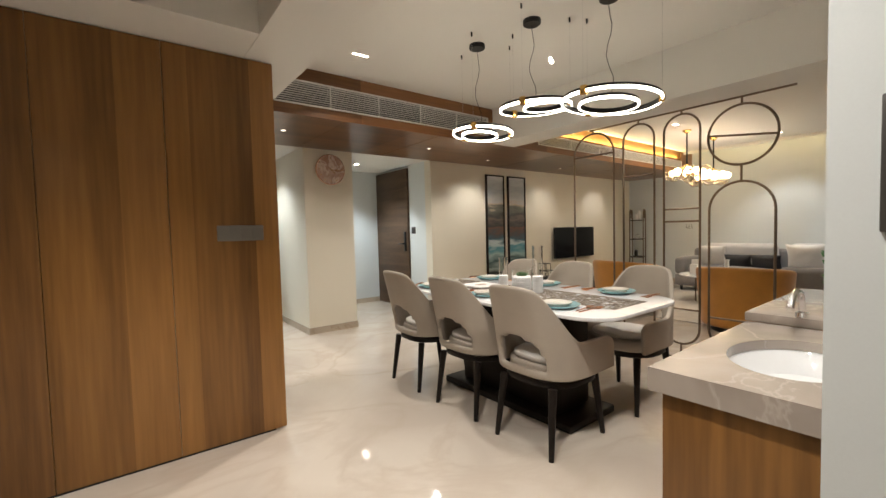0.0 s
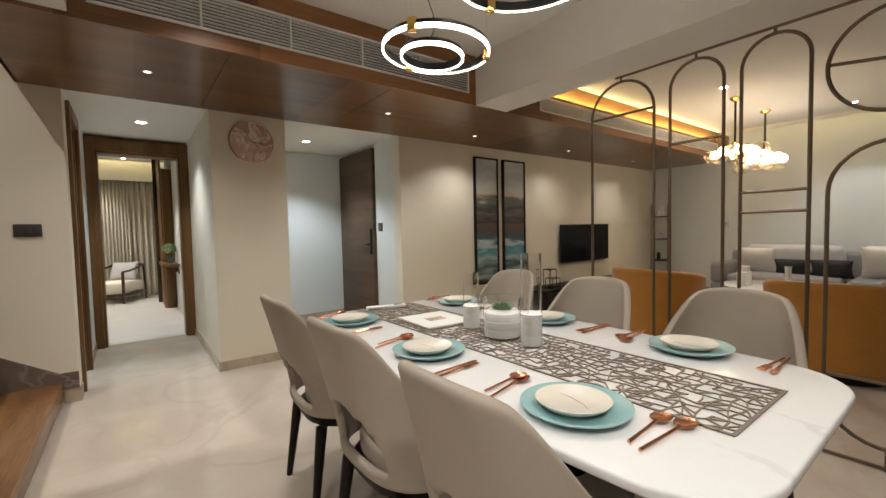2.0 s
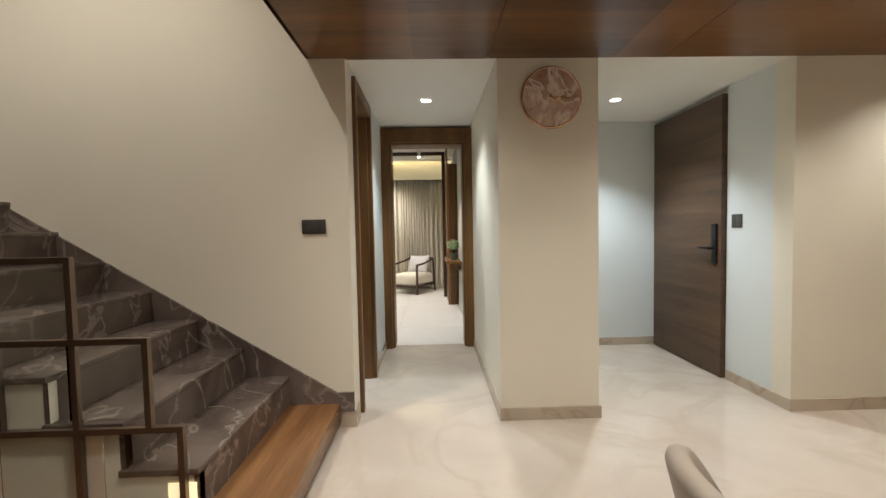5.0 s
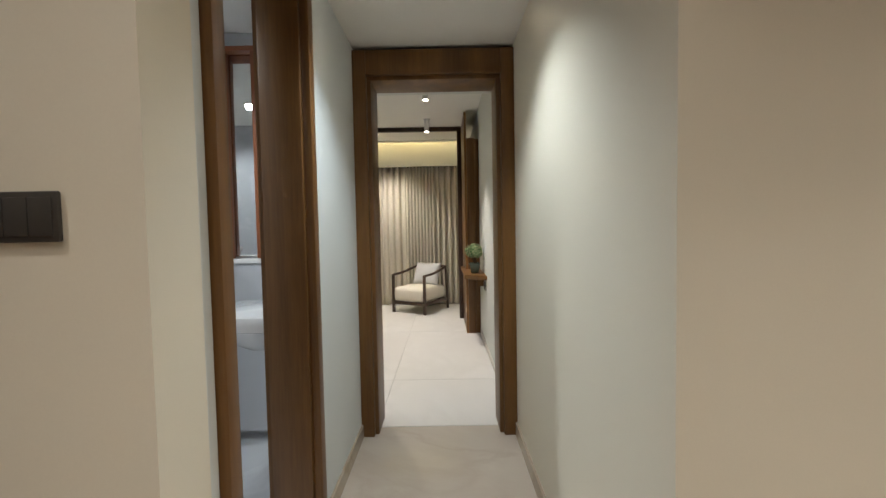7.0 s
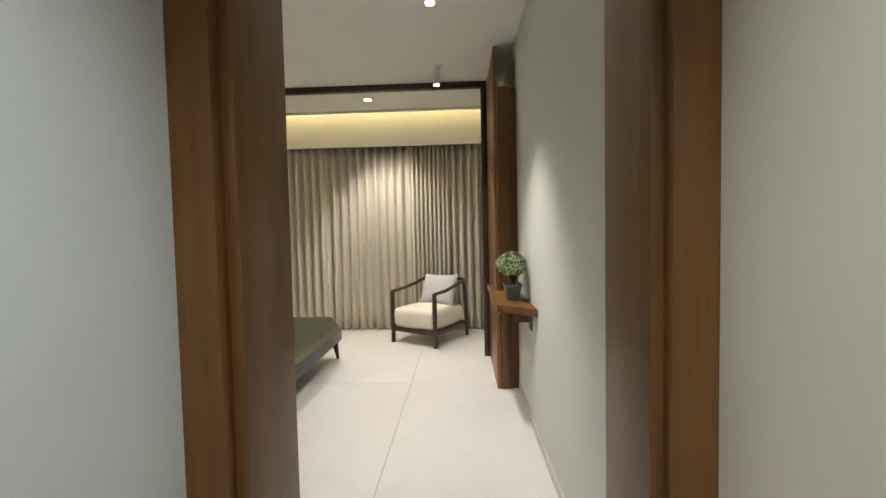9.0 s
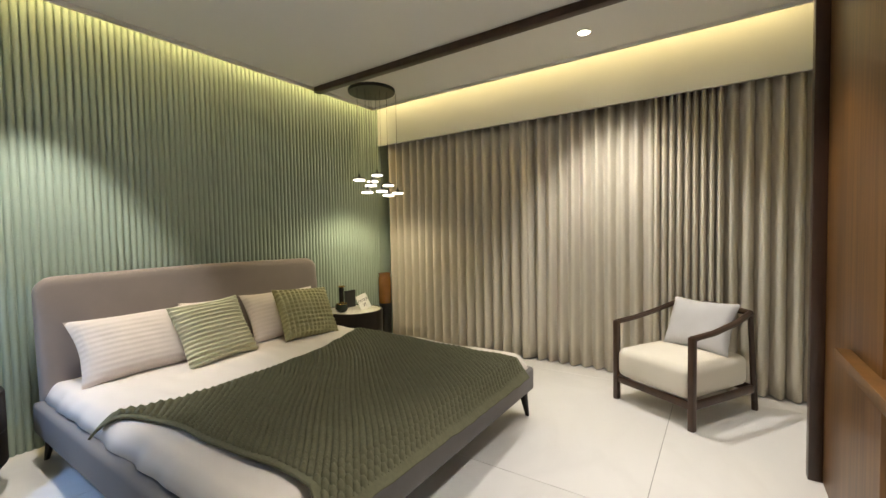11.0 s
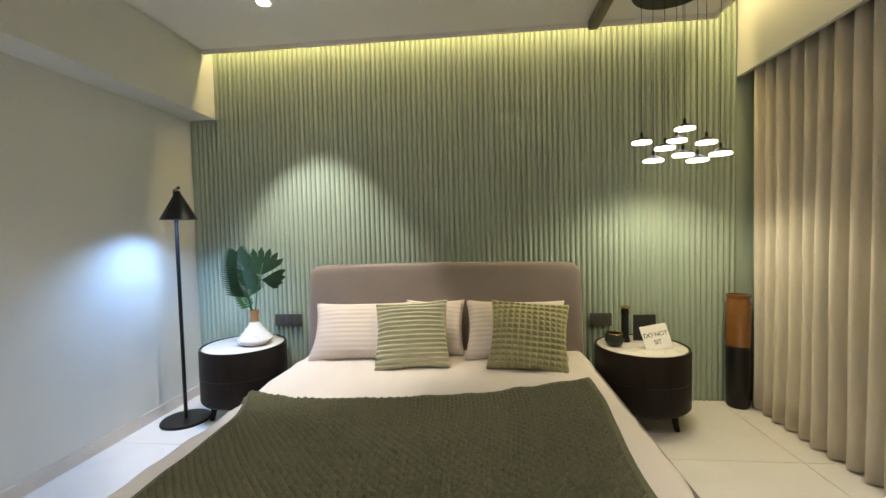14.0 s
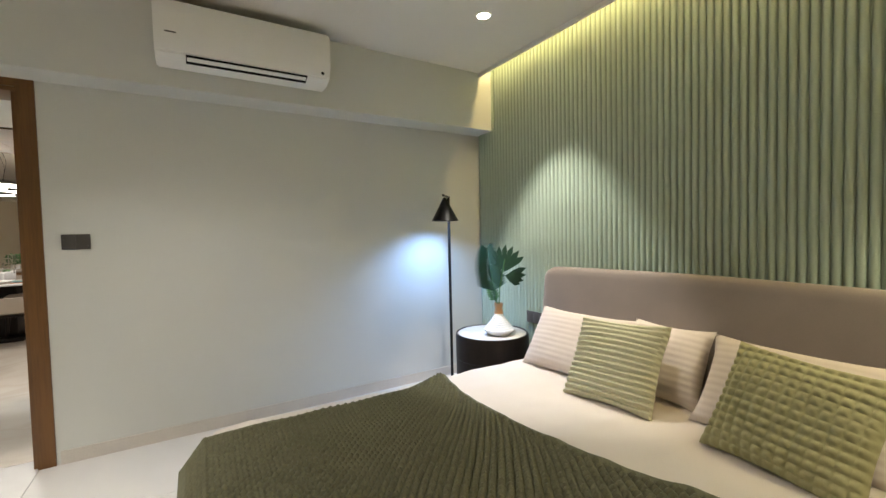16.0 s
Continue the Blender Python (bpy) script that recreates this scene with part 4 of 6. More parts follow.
part("bulb", lathe(bmesh.new(), [(0, 1.40), (0.03, 1.405), (0.03, 1.425), (0, 1.43)], 20), glow("cool_bulb", (0.7, 0.85, 1.0), 14), fl, at=pose(0.13, 0, 0))
sh.matrix_basis = pose(0.13, 0, 0)
spot(-1.66 + 0.13 * 0.707, 6.90 + 0.13 * 0.707, 1.385, LAMP_W, BLUE, 150, 0.9, 0.05, (0.02, -0.05, -1))

# right nightstand clutter
v = thing("candle_holder", "slim black candle holder with brass rim", "candle holder", -1.91, 9.80, 0.472)
part("body", lathe(bmesh.new(), [(0.032, 0), (0.032, 0.01), (0.024, 0.05), (0.022, 0.17), (0.026, 0.20), (0.02, 0.215)], 28), BLACK_METAL, v)
part("rim", lathe(bmesh.new(), [(0.02, 0.215), (0.034, 0.222), (0.034, 0.23), (0.02, 0.226)], 28), BRASS, v)
b = thing("trinket_bowl", "small round black bowl lined with brass", "bowl", -1.80, 9.70, 0.472)
part("shell", lathe(bmesh.new(), [(0.02, 0), (0.045, 0.012), (0.06, 0.04), (0.055, 0.075), (0.048, 0.085), (0.045, 0.08), (0.05, 0.04), (0.02, 0.012), (0, 0.012)], 28), mat("black_green_glaze", (0.02, 0.03, 0.025), 0.15), b)
part("lip", tube(bmesh.new(), [(0.047 * math.cos(a * 0.2618), 0.047 * math.sin(a * 0.2618), 0.083) for a in range(24)], 0.003, True), BRASS, b)
f = thing("picture_stand", "dark card standing behind the sign", "card", -1.93, 9.93, 0.472, 0)
part("card", box(-0.006, 0.0, -0.07, 0.07, 0, 0.17), INK, f)
sign = thing("table_sign", "white card sign reading do not sit", "sign", -1.71, 9.935, 0.476)
sign.matrix_basis = pose(-1.72, 9.945, 0.474, 0, -22, 8) @ pose(0, 0, 0, 8, 0, 0)
part("card", box(-0.003, 0, -0.085, 0.085, 0, 0.15), PAPER, sign)


def lettering(text, size, parent, at, material):
    cu = bpy.data.curves.new("lettering", "FONT")
    cu.body, cu.size, cu.align_x, cu.align_y, cu.extrude = text, size, "CENTER", "CENTER", 0.0004
    tmp = new("lettering_curve", cu)
    me = bpy.data.meshes.new_from_object(tmp.evaluated_get(bpy.context.evaluated_depsgraph_get()))
    bpy.data.objects.remove(tmp)
    me.materials.clear()
    me.materials.append(material)
    o = new("lettering", me)
    o.parent, o.matrix_basis = parent, at
    return o


lettering("DO NOT", 0.038, sign, pose(0.0006, 0, 0.09, 90, 0, 90), INK)
lettering("SIT", 0.038, sign, pose(0.0006, 0, 0.045, 90, 0, 90), INK)

# tall floor vase by the curtain
v = thing("floor_vase", "tall amber and black glazed floor vase", "vase", -2.045, 10.57, -0.006)
v.scale = (0.84, 0.84, 1)
part("body", lathe(bmesh.new(), [(0.068, 0), (0.08, 0.02), (0.085, 0.42)], 36), BLACK_METAL, v)
part("upper_body", lathe(bmesh.new(), [(0.085, 0.42), (0.088, 0.55), (0.085, 0.70), (0.075, 0.735)], 36), AMBER_VASE, v)
part("rim", lathe(bmesh.new(), [(0.075, 0.735), (0.083, 0.745), (0.083, 0.76), (0.068, 0.76), (0.068, 0.70)], 36, caps=False), AMBER_VASE, v)

# pendant cluster
pc = thing("pendant_cluster", "cluster of nine small lit disc pendants on a black ceiling plate", "pendant light", -1.62, 9.98, 2.56)
part("ceiling_plate", lathe(bmesh.new(), [(0.0, -0.028), (0.215, -0.028), (0.22, -0.02), (0.22, 0)], 48), BLACK_METAL, pc)
DISCS = [(-0.02, -0.17, 1.70), (-0.01, 0.06, 1.765), (0.02, -0.06, 1.655), (-0.04, 0.03, 1.705), (0.06, 0.14, 1.67), (0.04, -0.13, 1.585), (0.10, 0.0, 1.60), (0.13, 0.06, 1.565), (0.16, 0.16, 1.59)]
for dx, dy, z in DISCS:
    part("cable", rod(bmesh.new(), (dx, dy, -0.028), (dx, dy, z - 2.56 + 0.05), 0.0016, seg=6), BLACK_METAL, pc)
    head = part("pendant_head", lathe(bmesh.new(), [(0.006, 0.055), (0.008, 0.03), (0.05, 0.008), (0.05, 0.004)], 24), BLACK_METAL, pc, at=pose(dx, dy, z - 2.56))
    part("disc_lens", lathe(bmesh.new(), [(0.0, -0.008), (0.052, -0.008), (0.054, -0.002), (0.052, 0.004), (0, 0.004)], 24), DISC_GLOW, head, "glowing acrylic disc")
spot(-1.62, 9.98, 1.545, PEND_W, (1, 0.90, 0.62), 150, 0.4, 0.12)

# curtains
def curtain(x0, x1, folds, y0, ph, label):
    c = thing("curtain", label, "curtain", 0, y0, 0, group="bedroom curtains")
    bm = bmesh.new()
    w = x1 - x0
    def cloth(u, v):
        z = 0.012 + 2.26 * v
        k = 0.5 + 0.5 * (1 - v)
        uu = u + 0.004 * noise.noise((u * 30, v * 2, ph)) * (1 - v)
        a = 2 * math.pi * folds * uu + ph
        amp = 0.038 + 0.012 * noise.noise((u * folds * 0.9, 0.4 + v * 0.6, ph))
        yy = amp * math.sin(a) + 0.012 * math.sin(2 * a + 1) + 0.02 * (1 - v) * noise.noise((u * folds * 0.5, v * 2, 3 + ph))
        return (x0 + w * uu + 0.012 * math.cos(a) * k, yy, z)
    surface(bm, cloth, int(folds * 14), 14)
    solid(part("cloth", bm, CURTAIN, c, smooth=80), 0.003)
    part("track", box(x0, x1, -0.012, 0.012, 2.285, 2.30), WHITE_TRIM, c)
    return c


curtain(-2.07, -0.36, 17, 10.685, 0.3, "oatmeal floor-length curtain drawn across the window")
curtain(-0.40, 0.72, 11, 10.71, 1.7, "oatmeal floor-length curtain overlapping its neighbour")
curtain(0.70, 1.16, 9, 10.685, 2.9, "narrow bunched oatmeal curtain")
curtain(1.14, 1.69, 6, 10.695, 0.9, "oatmeal curtain end panel beside the wooden frame")

# armchair
ac = thing("armchair", "dark wood armchair with cream seat and grey back cushion", "armchair", 0.765 + 0.145, 10.005 + 0.245, -0.006, -30.8)
# local: front is -y, width along x
HWD, HD = 0.275, 0.29
for s in (-1, 1):
    part("front_leg", box(s * HWD - 0.018, s * HWD + 0.018, -HD - 0.018, -HD + 0.02, 0, 0.565, 0.006), WOOD_ARM, ac)
    part("rear_leg", rod(bmesh.new(), (s * HWD, HD + 0.06, 0), (s * (HWD - 0.01), HD + 0.02, 0.63), 0.019, 0.016, 10), WOOD_ARM, ac)
    bm = tube(bmesh.new(), [(s * HWD, -HD, 0.555), (s * (HWD + 0.004), -0.1, 0.567), (s * HWD, 0.12, 0.60), (s * (HWD - 0.015), HD + 0.03, 0.645)], 0.019, seg=8)
    part("armrest", bm, WOOD_ARM, ac)
    part("seat_rail", box(s * HWD - 0.014, s * HWD + 0.014, -HD + 0.02, HD + 0.03, 0.13, 0.175, 0.004), WOOD_ARM, ac)
part("seat_rail", box(-HWD + 0.014, HWD - 0.014, -HD - 0.012, -HD + 0.014, 0.13, 0.175, 0.004), WOOD_ARM, ac)
part("seat_rail", box(-HWD + 0.014, HWD - 0.014, HD + 0.02, HD + 0.045, 0.13, 0.175, 0.004), WOOD_ARM, ac)
part("back_rail", tube(bmesh.new(), [(-HWD + 0.015, HD + 0.03, 0.645), (0, HD + 0.09, 0.655), (HWD - 0.015, HD + 0.03, 0.645)], 0.02, seg=8), WOOD_ARM, ac)
part("seat_cushion", soft_box(0.54, 0.60, 0.20, 0.05, puff=0.02), ARM_FAB, ac, "thick cream seat cushion", at=pose(0, -0.005, 0.175))
bc = single("cushion", pillow_mesh(0.44, 0.36, 0.15, 8.0), LIGHT_FAB, "grey cushion leaning on the armchair back", "cushion", pose(0.91, 10.25, 0, 0, 0, -30.8) @ pose(0.02, 0.17, 0.535, 66, 0, 3))

# ledge plant
lp = thing("bonsai_plant", "bushy cream-edged bonsai in a rectangular celadon pot on the ledge", "plant", 1.605, 8.40, 0.742)
bm = bmesh.new()
levels = [(0.052, 0.034, 0.0), (0.056, 0.038, 0.006), (0.076, 0.052, 0.085), (0.082, 0.057, 0.088), (0.083, 0.058, 0.102), (0.074, 0.049, 0.102), (0.070, 0.045, 0.082)]
loops = []
for hy, hx, z in levels:
    loops.append([bm.verts.new((x, y, z)) for x, y in rounded(-hx, hx, -hy, hy, 0.012, 2)])
for lo, hi in zip(loops, loops[1:]):
    for i in range(len(lo)):
        j = (i + 1) % len(lo)
        bm.faces.new((lo[i], lo[j], hi[j], hi[i]))
bm.faces.new(list(reversed(loops[0])))
part("pot", bm, POT_GREEN, lp, smooth=35)
part("soil", prism(bmesh.new(), rounded(-0.046, 0.046, -0.071, 0.071, 0.012, 2), 0.07, 0.083), BARK, lp, "dark potting soil")
bm = tube(bmesh.new(), [(0, 0, 0.08), (0.008, 0.012, 0.115), (-0.006, -0.004, 0.15), (0, 0, 0.20)], 0.019, seg=8)
tube(bm, [(0, 0, 0.14), (0.0, 0.06, 0.175), (0, 0.10, 0.20)], 0.009, seg=6)
tube(bm, [(0, 0, 0.13), (0.0, -0.06, 0.165), (0, -0.10, 0.195)], 0.009, seg=6)
part("trunk", bm, BARK, lp)
inner, rims = bmesh.new(), bmesh.new()
rng = random.Random(5)
for k in range(420):
    a, h = rng.uniform(0, 2 * math.pi), rng.uniform(-0.85, 1)
    r = math.sqrt(max(0, 1 - h * h)) * rng.uniform(0.6, 1.08)
    c = Vector((0.10 * r * math.cos(a), 0.165 * r * math.sin(a), 0.225 + 0.068 * h))
    c.x = min(c.x, 0.066)
    d = Vector((math.cos(a), math.sin(a), rng.uniform(-0.3, 0.9))).normalized()
    s = d.orthogonal().normalized()
    t = d.cross(s)
    w = rng.uniform(0.011, 0.018)
    ring1 = [0.74 * w * (math.cos(i * 1.0472) * s + math.sin(i * 1.0472) * t) for i in range(6)]
    ring2 = [w * (math.cos(i * 1.0472) * s + math.sin(i * 1.0472) * t) + d * 0.004 * (i % 2) for i in range(6)]
    inner.faces.new([inner.verts.new(c + p) for p in ring1])
    lo, hi = [rims.verts.new(c + p) for p in ring1], [rims.verts.new(c + p) for p in ring2]
    for i in range(6):
        rims.faces.new((lo[i], lo[(i + 1) % 6], hi[(i + 1) % 6], hi[i]))
part("foliage", inner, LEAF, lp)
part("leaf_edges", rims, mat("cream_leaf_edge", (0.36, 0.38, 0.21), 0.55, var=0.2, scale=30), lp, "cream leaf margins")

# air conditioner
acu = thing("air_conditioner", "white split air conditioner under the ceiling", "air conditioner", -0.22, 6.905, 2.20)
bm = bmesh.new()
pts = [(0, 0.0), (0.10, 0.0), (0.175, 0.03), (0.205, 0.10), (0.205, 0.27), (0.19, 0.30), (0, 0.30)]
l = [bm.verts.new((-0.46, y, z)) for y, z in pts]
r = [bm.verts.new((0.46, y, z)) for y, z in pts]
for i in range(len(pts)):
    j = (i + 1) % len(pts)
    bm.faces.new((l[i], l[j], r[j], r[i]))
bm.faces.new(list(reversed(l))), bm.faces.new(r)
bmesh.ops.recalc_face_normals(bm, faces=bm.faces[:])
bmesh.ops.bevel(bm, geom=bm.edges[:], offset=0.008, segments=2, affect="EDGES")
part("casing", bm, PLASTIC_WHITE, acu)
part("outlet", box(-0.32, 0.32, 0.0, 0.006, -0.03, 0.03), SCREEN, acu, "dark outlet slot", at=pose(0, 0.146, 0.017, -66, 0, 0))
part("louvre", box(-0.315, 0.315, 0.0, 0.006, -0.014, 0.014, 0.002), PLASTIC_WHITE, acu, at=pose(0, 0.152, 0.017, -66, 0, 0))
part("indicator", rod(bmesh.new(), (-0.41, 0.19, 0.055), (-0.41, 0.197, 0.05), 0.009), SCREEN, acu)
part("badge", box(0.36, 0.41, 0.2055, 0.2065, 0.12, 0.127), PLASTIC_GREY, acu)

# bedroom switches and sockets
def plate(x, y, z, w, h, rz, name="switch_plate", label="dark grey wall switch plate", keys=2, material=None):
    p = thing(name, label, "switch", x, y, z, rz, group="switch plates")
    part("plate", box(-w / 2, w / 2, -0.009, 0, -h / 2, h / 2, 0.003), material or PLASTIC_GREY, p)
    for k in range(keys):
        a = -w / 2 + 0.008 + k * (w - 0.016) / keys
        part("rocker", box(a + 0.001, a + (w - 0.016) / keys - 0.001, -0.0115, -0.009, -h / 2 + 0.01, h / 2 - 0.01, 0.001), material or PLASTIC_GREY, p)
    return p


plate(0.665, 6.68, 1.235, 0.125, 0.085, 180)
plate(-2.106, 7.42, 0.575, 0.21, 0.09, 90, "socket_plate", "dark grey socket plate beside the bed", 3)
plate(-2.106, 9.70, 0.575, 0.15, 0.09, 90, "socket_plate", "dark grey socket plate beside the bed", 2)
plate(1.70, 8.25, 0.62, 0.10, 0.085, -90, "socket_plate", "dark grey socket plate under the ledge", 1)

# ---- dining things ----
def table_outline(x0, x1, y0, y1, bulge, r, n=9):
    """A rounded rectangle whose long sides bow out a little."""
    pts = []
    for x, y in rounded(x0, x1, y0, y1, r, n):
        t = (y - (y0 + y1) / 2) / ((y1 - y0) / 2)
        s = 1 if x > (x0 + x1) / 2 else -1
        pts.append((x + s * bulge * (1 - t * t), y))
    return pts


def dense(pts, step):
    out = []
    for (x0, y0), (x1, y1) in zip(pts, pts[1:] + pts[:1]):
        n = max(1, int(math.hypot(x1 - x0, y1 - y0) / step))
        out += [(x0 + (x1 - x0) * k / n, y0 + (y1 - y0) * k / n) for k in range(n)]
    return out


table = thing("dining_table", "white marble dining table with dark pedestal base", "dining table", 2.22, 1.98, 0)
pl = []
for x, y in dense(rounded(-0.43, 0.43, -0.92, 0.92, 0.17, 10), 0.08):
    s = 1 if x > 0 else -1
    pl.append((x + s * 0.055 * (1 - (y / 0.92) ** 2), y))
part("tabletop", prism(bmesh.new(), pl, 0.728, 0.75, 0.006, 3), MARBLE_WHITE, table)
part("apron", box(-0.30, 0.30, -0.70, 0.70, 0.69, 0.727), WOOD_BLACK, table)
part("pedestal", box(-0.16, 0.16, -0.45, 0.45, 0.05, 0.69, 0.02), WOOD_BLACK, table)
part("foot_plate", box(-0.24, 0.24, -0.58, 0.58, 0, 0.05, 0.012), WOOD_BLACK, table)


def dining_chair():
    """Front is +x; a shell back that sweeps into low arms, with an arched opening at its foot."""
    c = thing("dining_chair", "taupe leather dining chair with arched back and black legs", "dining chair", group="chairs round the table")
    bm = bmesh.new()
    def shell(u, v):
        a = (u - 0.5) * 2                      # -1..1 round the back
        ang = a * radians(128)
        f = abs(a)
        if f < 0.26:
            top = 0.905 - 0.28 * f * f
        else:
            q = min(1, (f - 0.26) / 0.40)
            q = 0.35 * q + 0.65 * q * q * (3 - 2 * q)
            top = 0.886 - 0.294 * q
        if f > 0.92:
            top -= 0.05 * ((f - 0.92) / 0.08) ** 2
        bot = 0.405
        z = bot + (top - bot) * v
        h = (z - 0.405) / 0.5
        hw = 0.255 - 0.035 * max(0, h) ** 1.5
        c = max(0, math.cos(ang))
        x = -0.235 * (c ** 0.7 if c else math.cos(ang)) - 0.125 * max(0, h) ** 1.2 * c ** 0.6 + 0.005
        y = hw * math.copysign(abs(math.sin(ang)) ** 0.66 if abs(ang) < math.pi / 2 else 1 - 0.05 * (abs(ang) - math.pi / 2), ang)
        if abs(ang) > math.pi / 2:
            x = 0.015 + 0.25 * (abs(ang) - math.pi / 2) / 0.66
        return (x, y, z)
    def hole(u, v):
        a, b = (u - 0.5) * 2 / 0.235, (v - 0.11) / 0.33
        return b > 0 and a * a + b * b * abs(b) ** 0.2 < 1
    surface(bm, shell, 44, 22, hole)
    sh = part("backrest", bm, CHAIR_HIDE, c, smooth=80)
    solid(sh, 0.030, 0, 1)
    part("seat", prism(bmesh.new(), [(0.03 + 0.215 * math.copysign(abs(math.cos(a)) ** 0.75, math.cos(a)), 0.228 * math.copysign(abs(math.sin(a)) ** 0.75, math.sin(a))) for a in [2 * math.pi * k / 48 for k in range(48)]], 0.388, 0.462, 0.02, 3), CHAIR_HIDE, c)
    part("seat_pad", prism(bmesh.new(), [(0.02 + 0.19 * math.copysign(abs(math.cos(a)) ** 0.75, math.cos(a)), 0.20 * math.copysign(abs(math.sin(a)) ** 0.75, math.sin(a))) for a in [2 * math.pi * k / 48 for k in range(48)]], 0.463, 0.492, 0.012, 3), SEAT_WHITE, c, "off-white seat pad")
    part("seat_frame", prism(bmesh.new(), rounded(-0.215, 0.235, -0.235, 0.235, 0.19), 0.355, 0.388, 0.004), WOOD_BLACK, c)
    for sx, sy in ((1, 1), (1, -1), (-1, 1), (-1, -1)):
        part("leg", rod(bmesh.new(), (sx * 0.19, sy * 0.17, 0.36), (sx * 0.238, sy * 0.193, 0), 0.024, 0.014, 10), WOOD_BLACK, c)
    return c


first = dining_chair()
first.matrix_basis = pose(1.915, 1.495, 0, 0, 0, 0)
for x, y, a in ((1.925, 2.085, 1), (1.93, 2.69, -2), (2.73, 1.465, 180), (2.73, 2.075, 181), (2.73, 2.66, 178)):
    copy_thing(first, pose(x, y, 0, 0, 0, a))


# table setting
def place_setting(x, y, rz):
    c = thing("dinner_plate", "aqua glazed dinner plate on the marble table", "plate", x, y, 0.751, rz, group="dinner plates")
    part("plate", lathe(bmesh.new(), [(0.084, 0), (0.094, 0.003), (0.121, 0.016), (0.123, 0.020), (0.119, 0.021), (0.094, 0.010), (0.0, 0.008)], 48), AQUA, c)
    s = thing("side_plate", "cream speckled side plate lying on a dinner plate", "plate", x - 0.004, y + 0.003, 0.7615, rz + 40, group="side plates")
    part("plate", lathe(bmesh.new(), [(0.055, 0), (0.065, 0.003), (0.082, 0.015), (0.084, 0.019), (0.080, 0.019), (0.064, 0.010), (0.0, 0.009)], 40), CREAM_CER, s)
    part("twig_motif", tube(bmesh.new(), [(-0.04, -0.03, 0.0092), (-0.01, -0.02, 0.0092), (0.02, 0.0, 0.0092), (0.05, 0.03, 0.0092)], 0.0009, seg=4), PLASTIC_LIGHT, s)


def spoon(x, y, rz, size=1.0):
    c = thing("spoon", "polished copper spoon on the table", "spoon", x, y, 0.751, rz, group="copper cutlery")
    part("bowl", lathe(bmesh.new(), [(0.0, 0.001), (0.012, 0.002), (0.02, 0.008), (0.021, 0.010), (0.018, 0.008), (0, 0.004)], 20, (0.075 * size, 0, 0), 1.4, 1), COPPER, c)
    part("stem", tube(bmesh.new(), [(0.05 * size, 0, 0.008), (0.0, 0, 0.006), (-0.09 * size, 0, 0.004)], 0.0035, seg=6), COPPER, c)


def fork(x, y, rz, name="fork"):
    c = thing(name, "polished copper " + name + " on the table", name, x, y, 0.751, rz, group="copper cutlery")
    part("stem", tube(bmesh.new(), [(0.03, 0, 0.005), (-0.09, 0, 0.004)], 0.0036, seg=6), COPPER, c)
    if name == "fork":
        bm = box(0.03, 0.055, -0.011, 0.011, 0.003, 0.006, 0.001)
        for k in range(4):
            bx(bm, 0.055, 0.09, -0.011 + 0.0062 * k, -0.0075 + 0.0062 * k, 0.003, 0.0055)
        part("tines", bm, COPPER, c)
    else:
        bm = prism(bmesh.new(), [(0.03, -0.005), (0.09, -0.009), (0.105, 0.0), (0.09, 0.007), (0.03, 0.005)], 0.002, 0.005)
        part("blade", bm, COPPER, c)


for k, (y, yr) in enumerate(((1.435, 1.465), (2.01, 2.055), (2.625, 2.67))):
    place_setting(1.925, y, 20 * k)
    spoon(1.895, y + 0.185, 12 + 3 * k)
    spoon(1.915, y + 0.215, 6 + 5 * k, 0.85)
    if k:
        fork(1.885, y - 0.20, 12 - 4 * k)
        fork(1.885, y - 0.18, 8 - 3 * k, "knife")
    else:
        spoon(1.955, y - 0.185, -4)
        spoon(1.955, y - 0.148, 2, 0.85)
    place_setting(2.598, yr, 200 + 15 * k)
    spoon(2.62, yr + 0.20, 186 + 4 * k)
    spoon(2.64, yr + 0.225, 178 + 4 * k, 0.85)
    fork(2.62, yr - 0.215, 176 - 3 * k)
    fork(2.62, yr - 0.235, 182 - 3 * k, "knife")
fork(1.93, 2.80, 8, "knife")
fork(2.60, 2.85, 172)

# cut-out runner: an irregular web of thin strands
rng = random.Random(11)
RX0, RX1, RY0, RY1 = 2.06, 2.40, 1.17, 2.86
NX, NY = 12, 60
P = {}
for i in range(NX + 1):
    for j in range(NY + 1):
        jx = 0 if i in (0, NX) else rng.uniform(-0.34, 0.34)
        jy = 0 if j in (0, NY) else rng.uniform(-0.34, 0.34)
        P[i, j] = Vector((RX0 + (i + jx) * (RX1 - RX0) / NX, RY0 + (j + jy) * (RY1 - RY0) / NY, 0.7530))
bm = bmesh.new()
def strand(a, b, w):
    d = (b - a)
    if d.length < 1e-4:
        return
    n = Vector((-d.y, d.x, 0)).normalized() * w
    e = d.normalized() * w * 0.6
    q = [a - e + n, a - e - n, b + e - n, b + e + n]
    low = [bm.verts.new(p - Vector((0, 0, 0.0015))) for p in q]
    top = [bm.verts.new(p + Vector((0, 0, 0.0012))) for p in q]
    bm.faces.new(top)
    for k in range(4):
        bm.faces.new((low[k], low[(k + 1) % 4], top[(k + 1) % 4], top[k]))
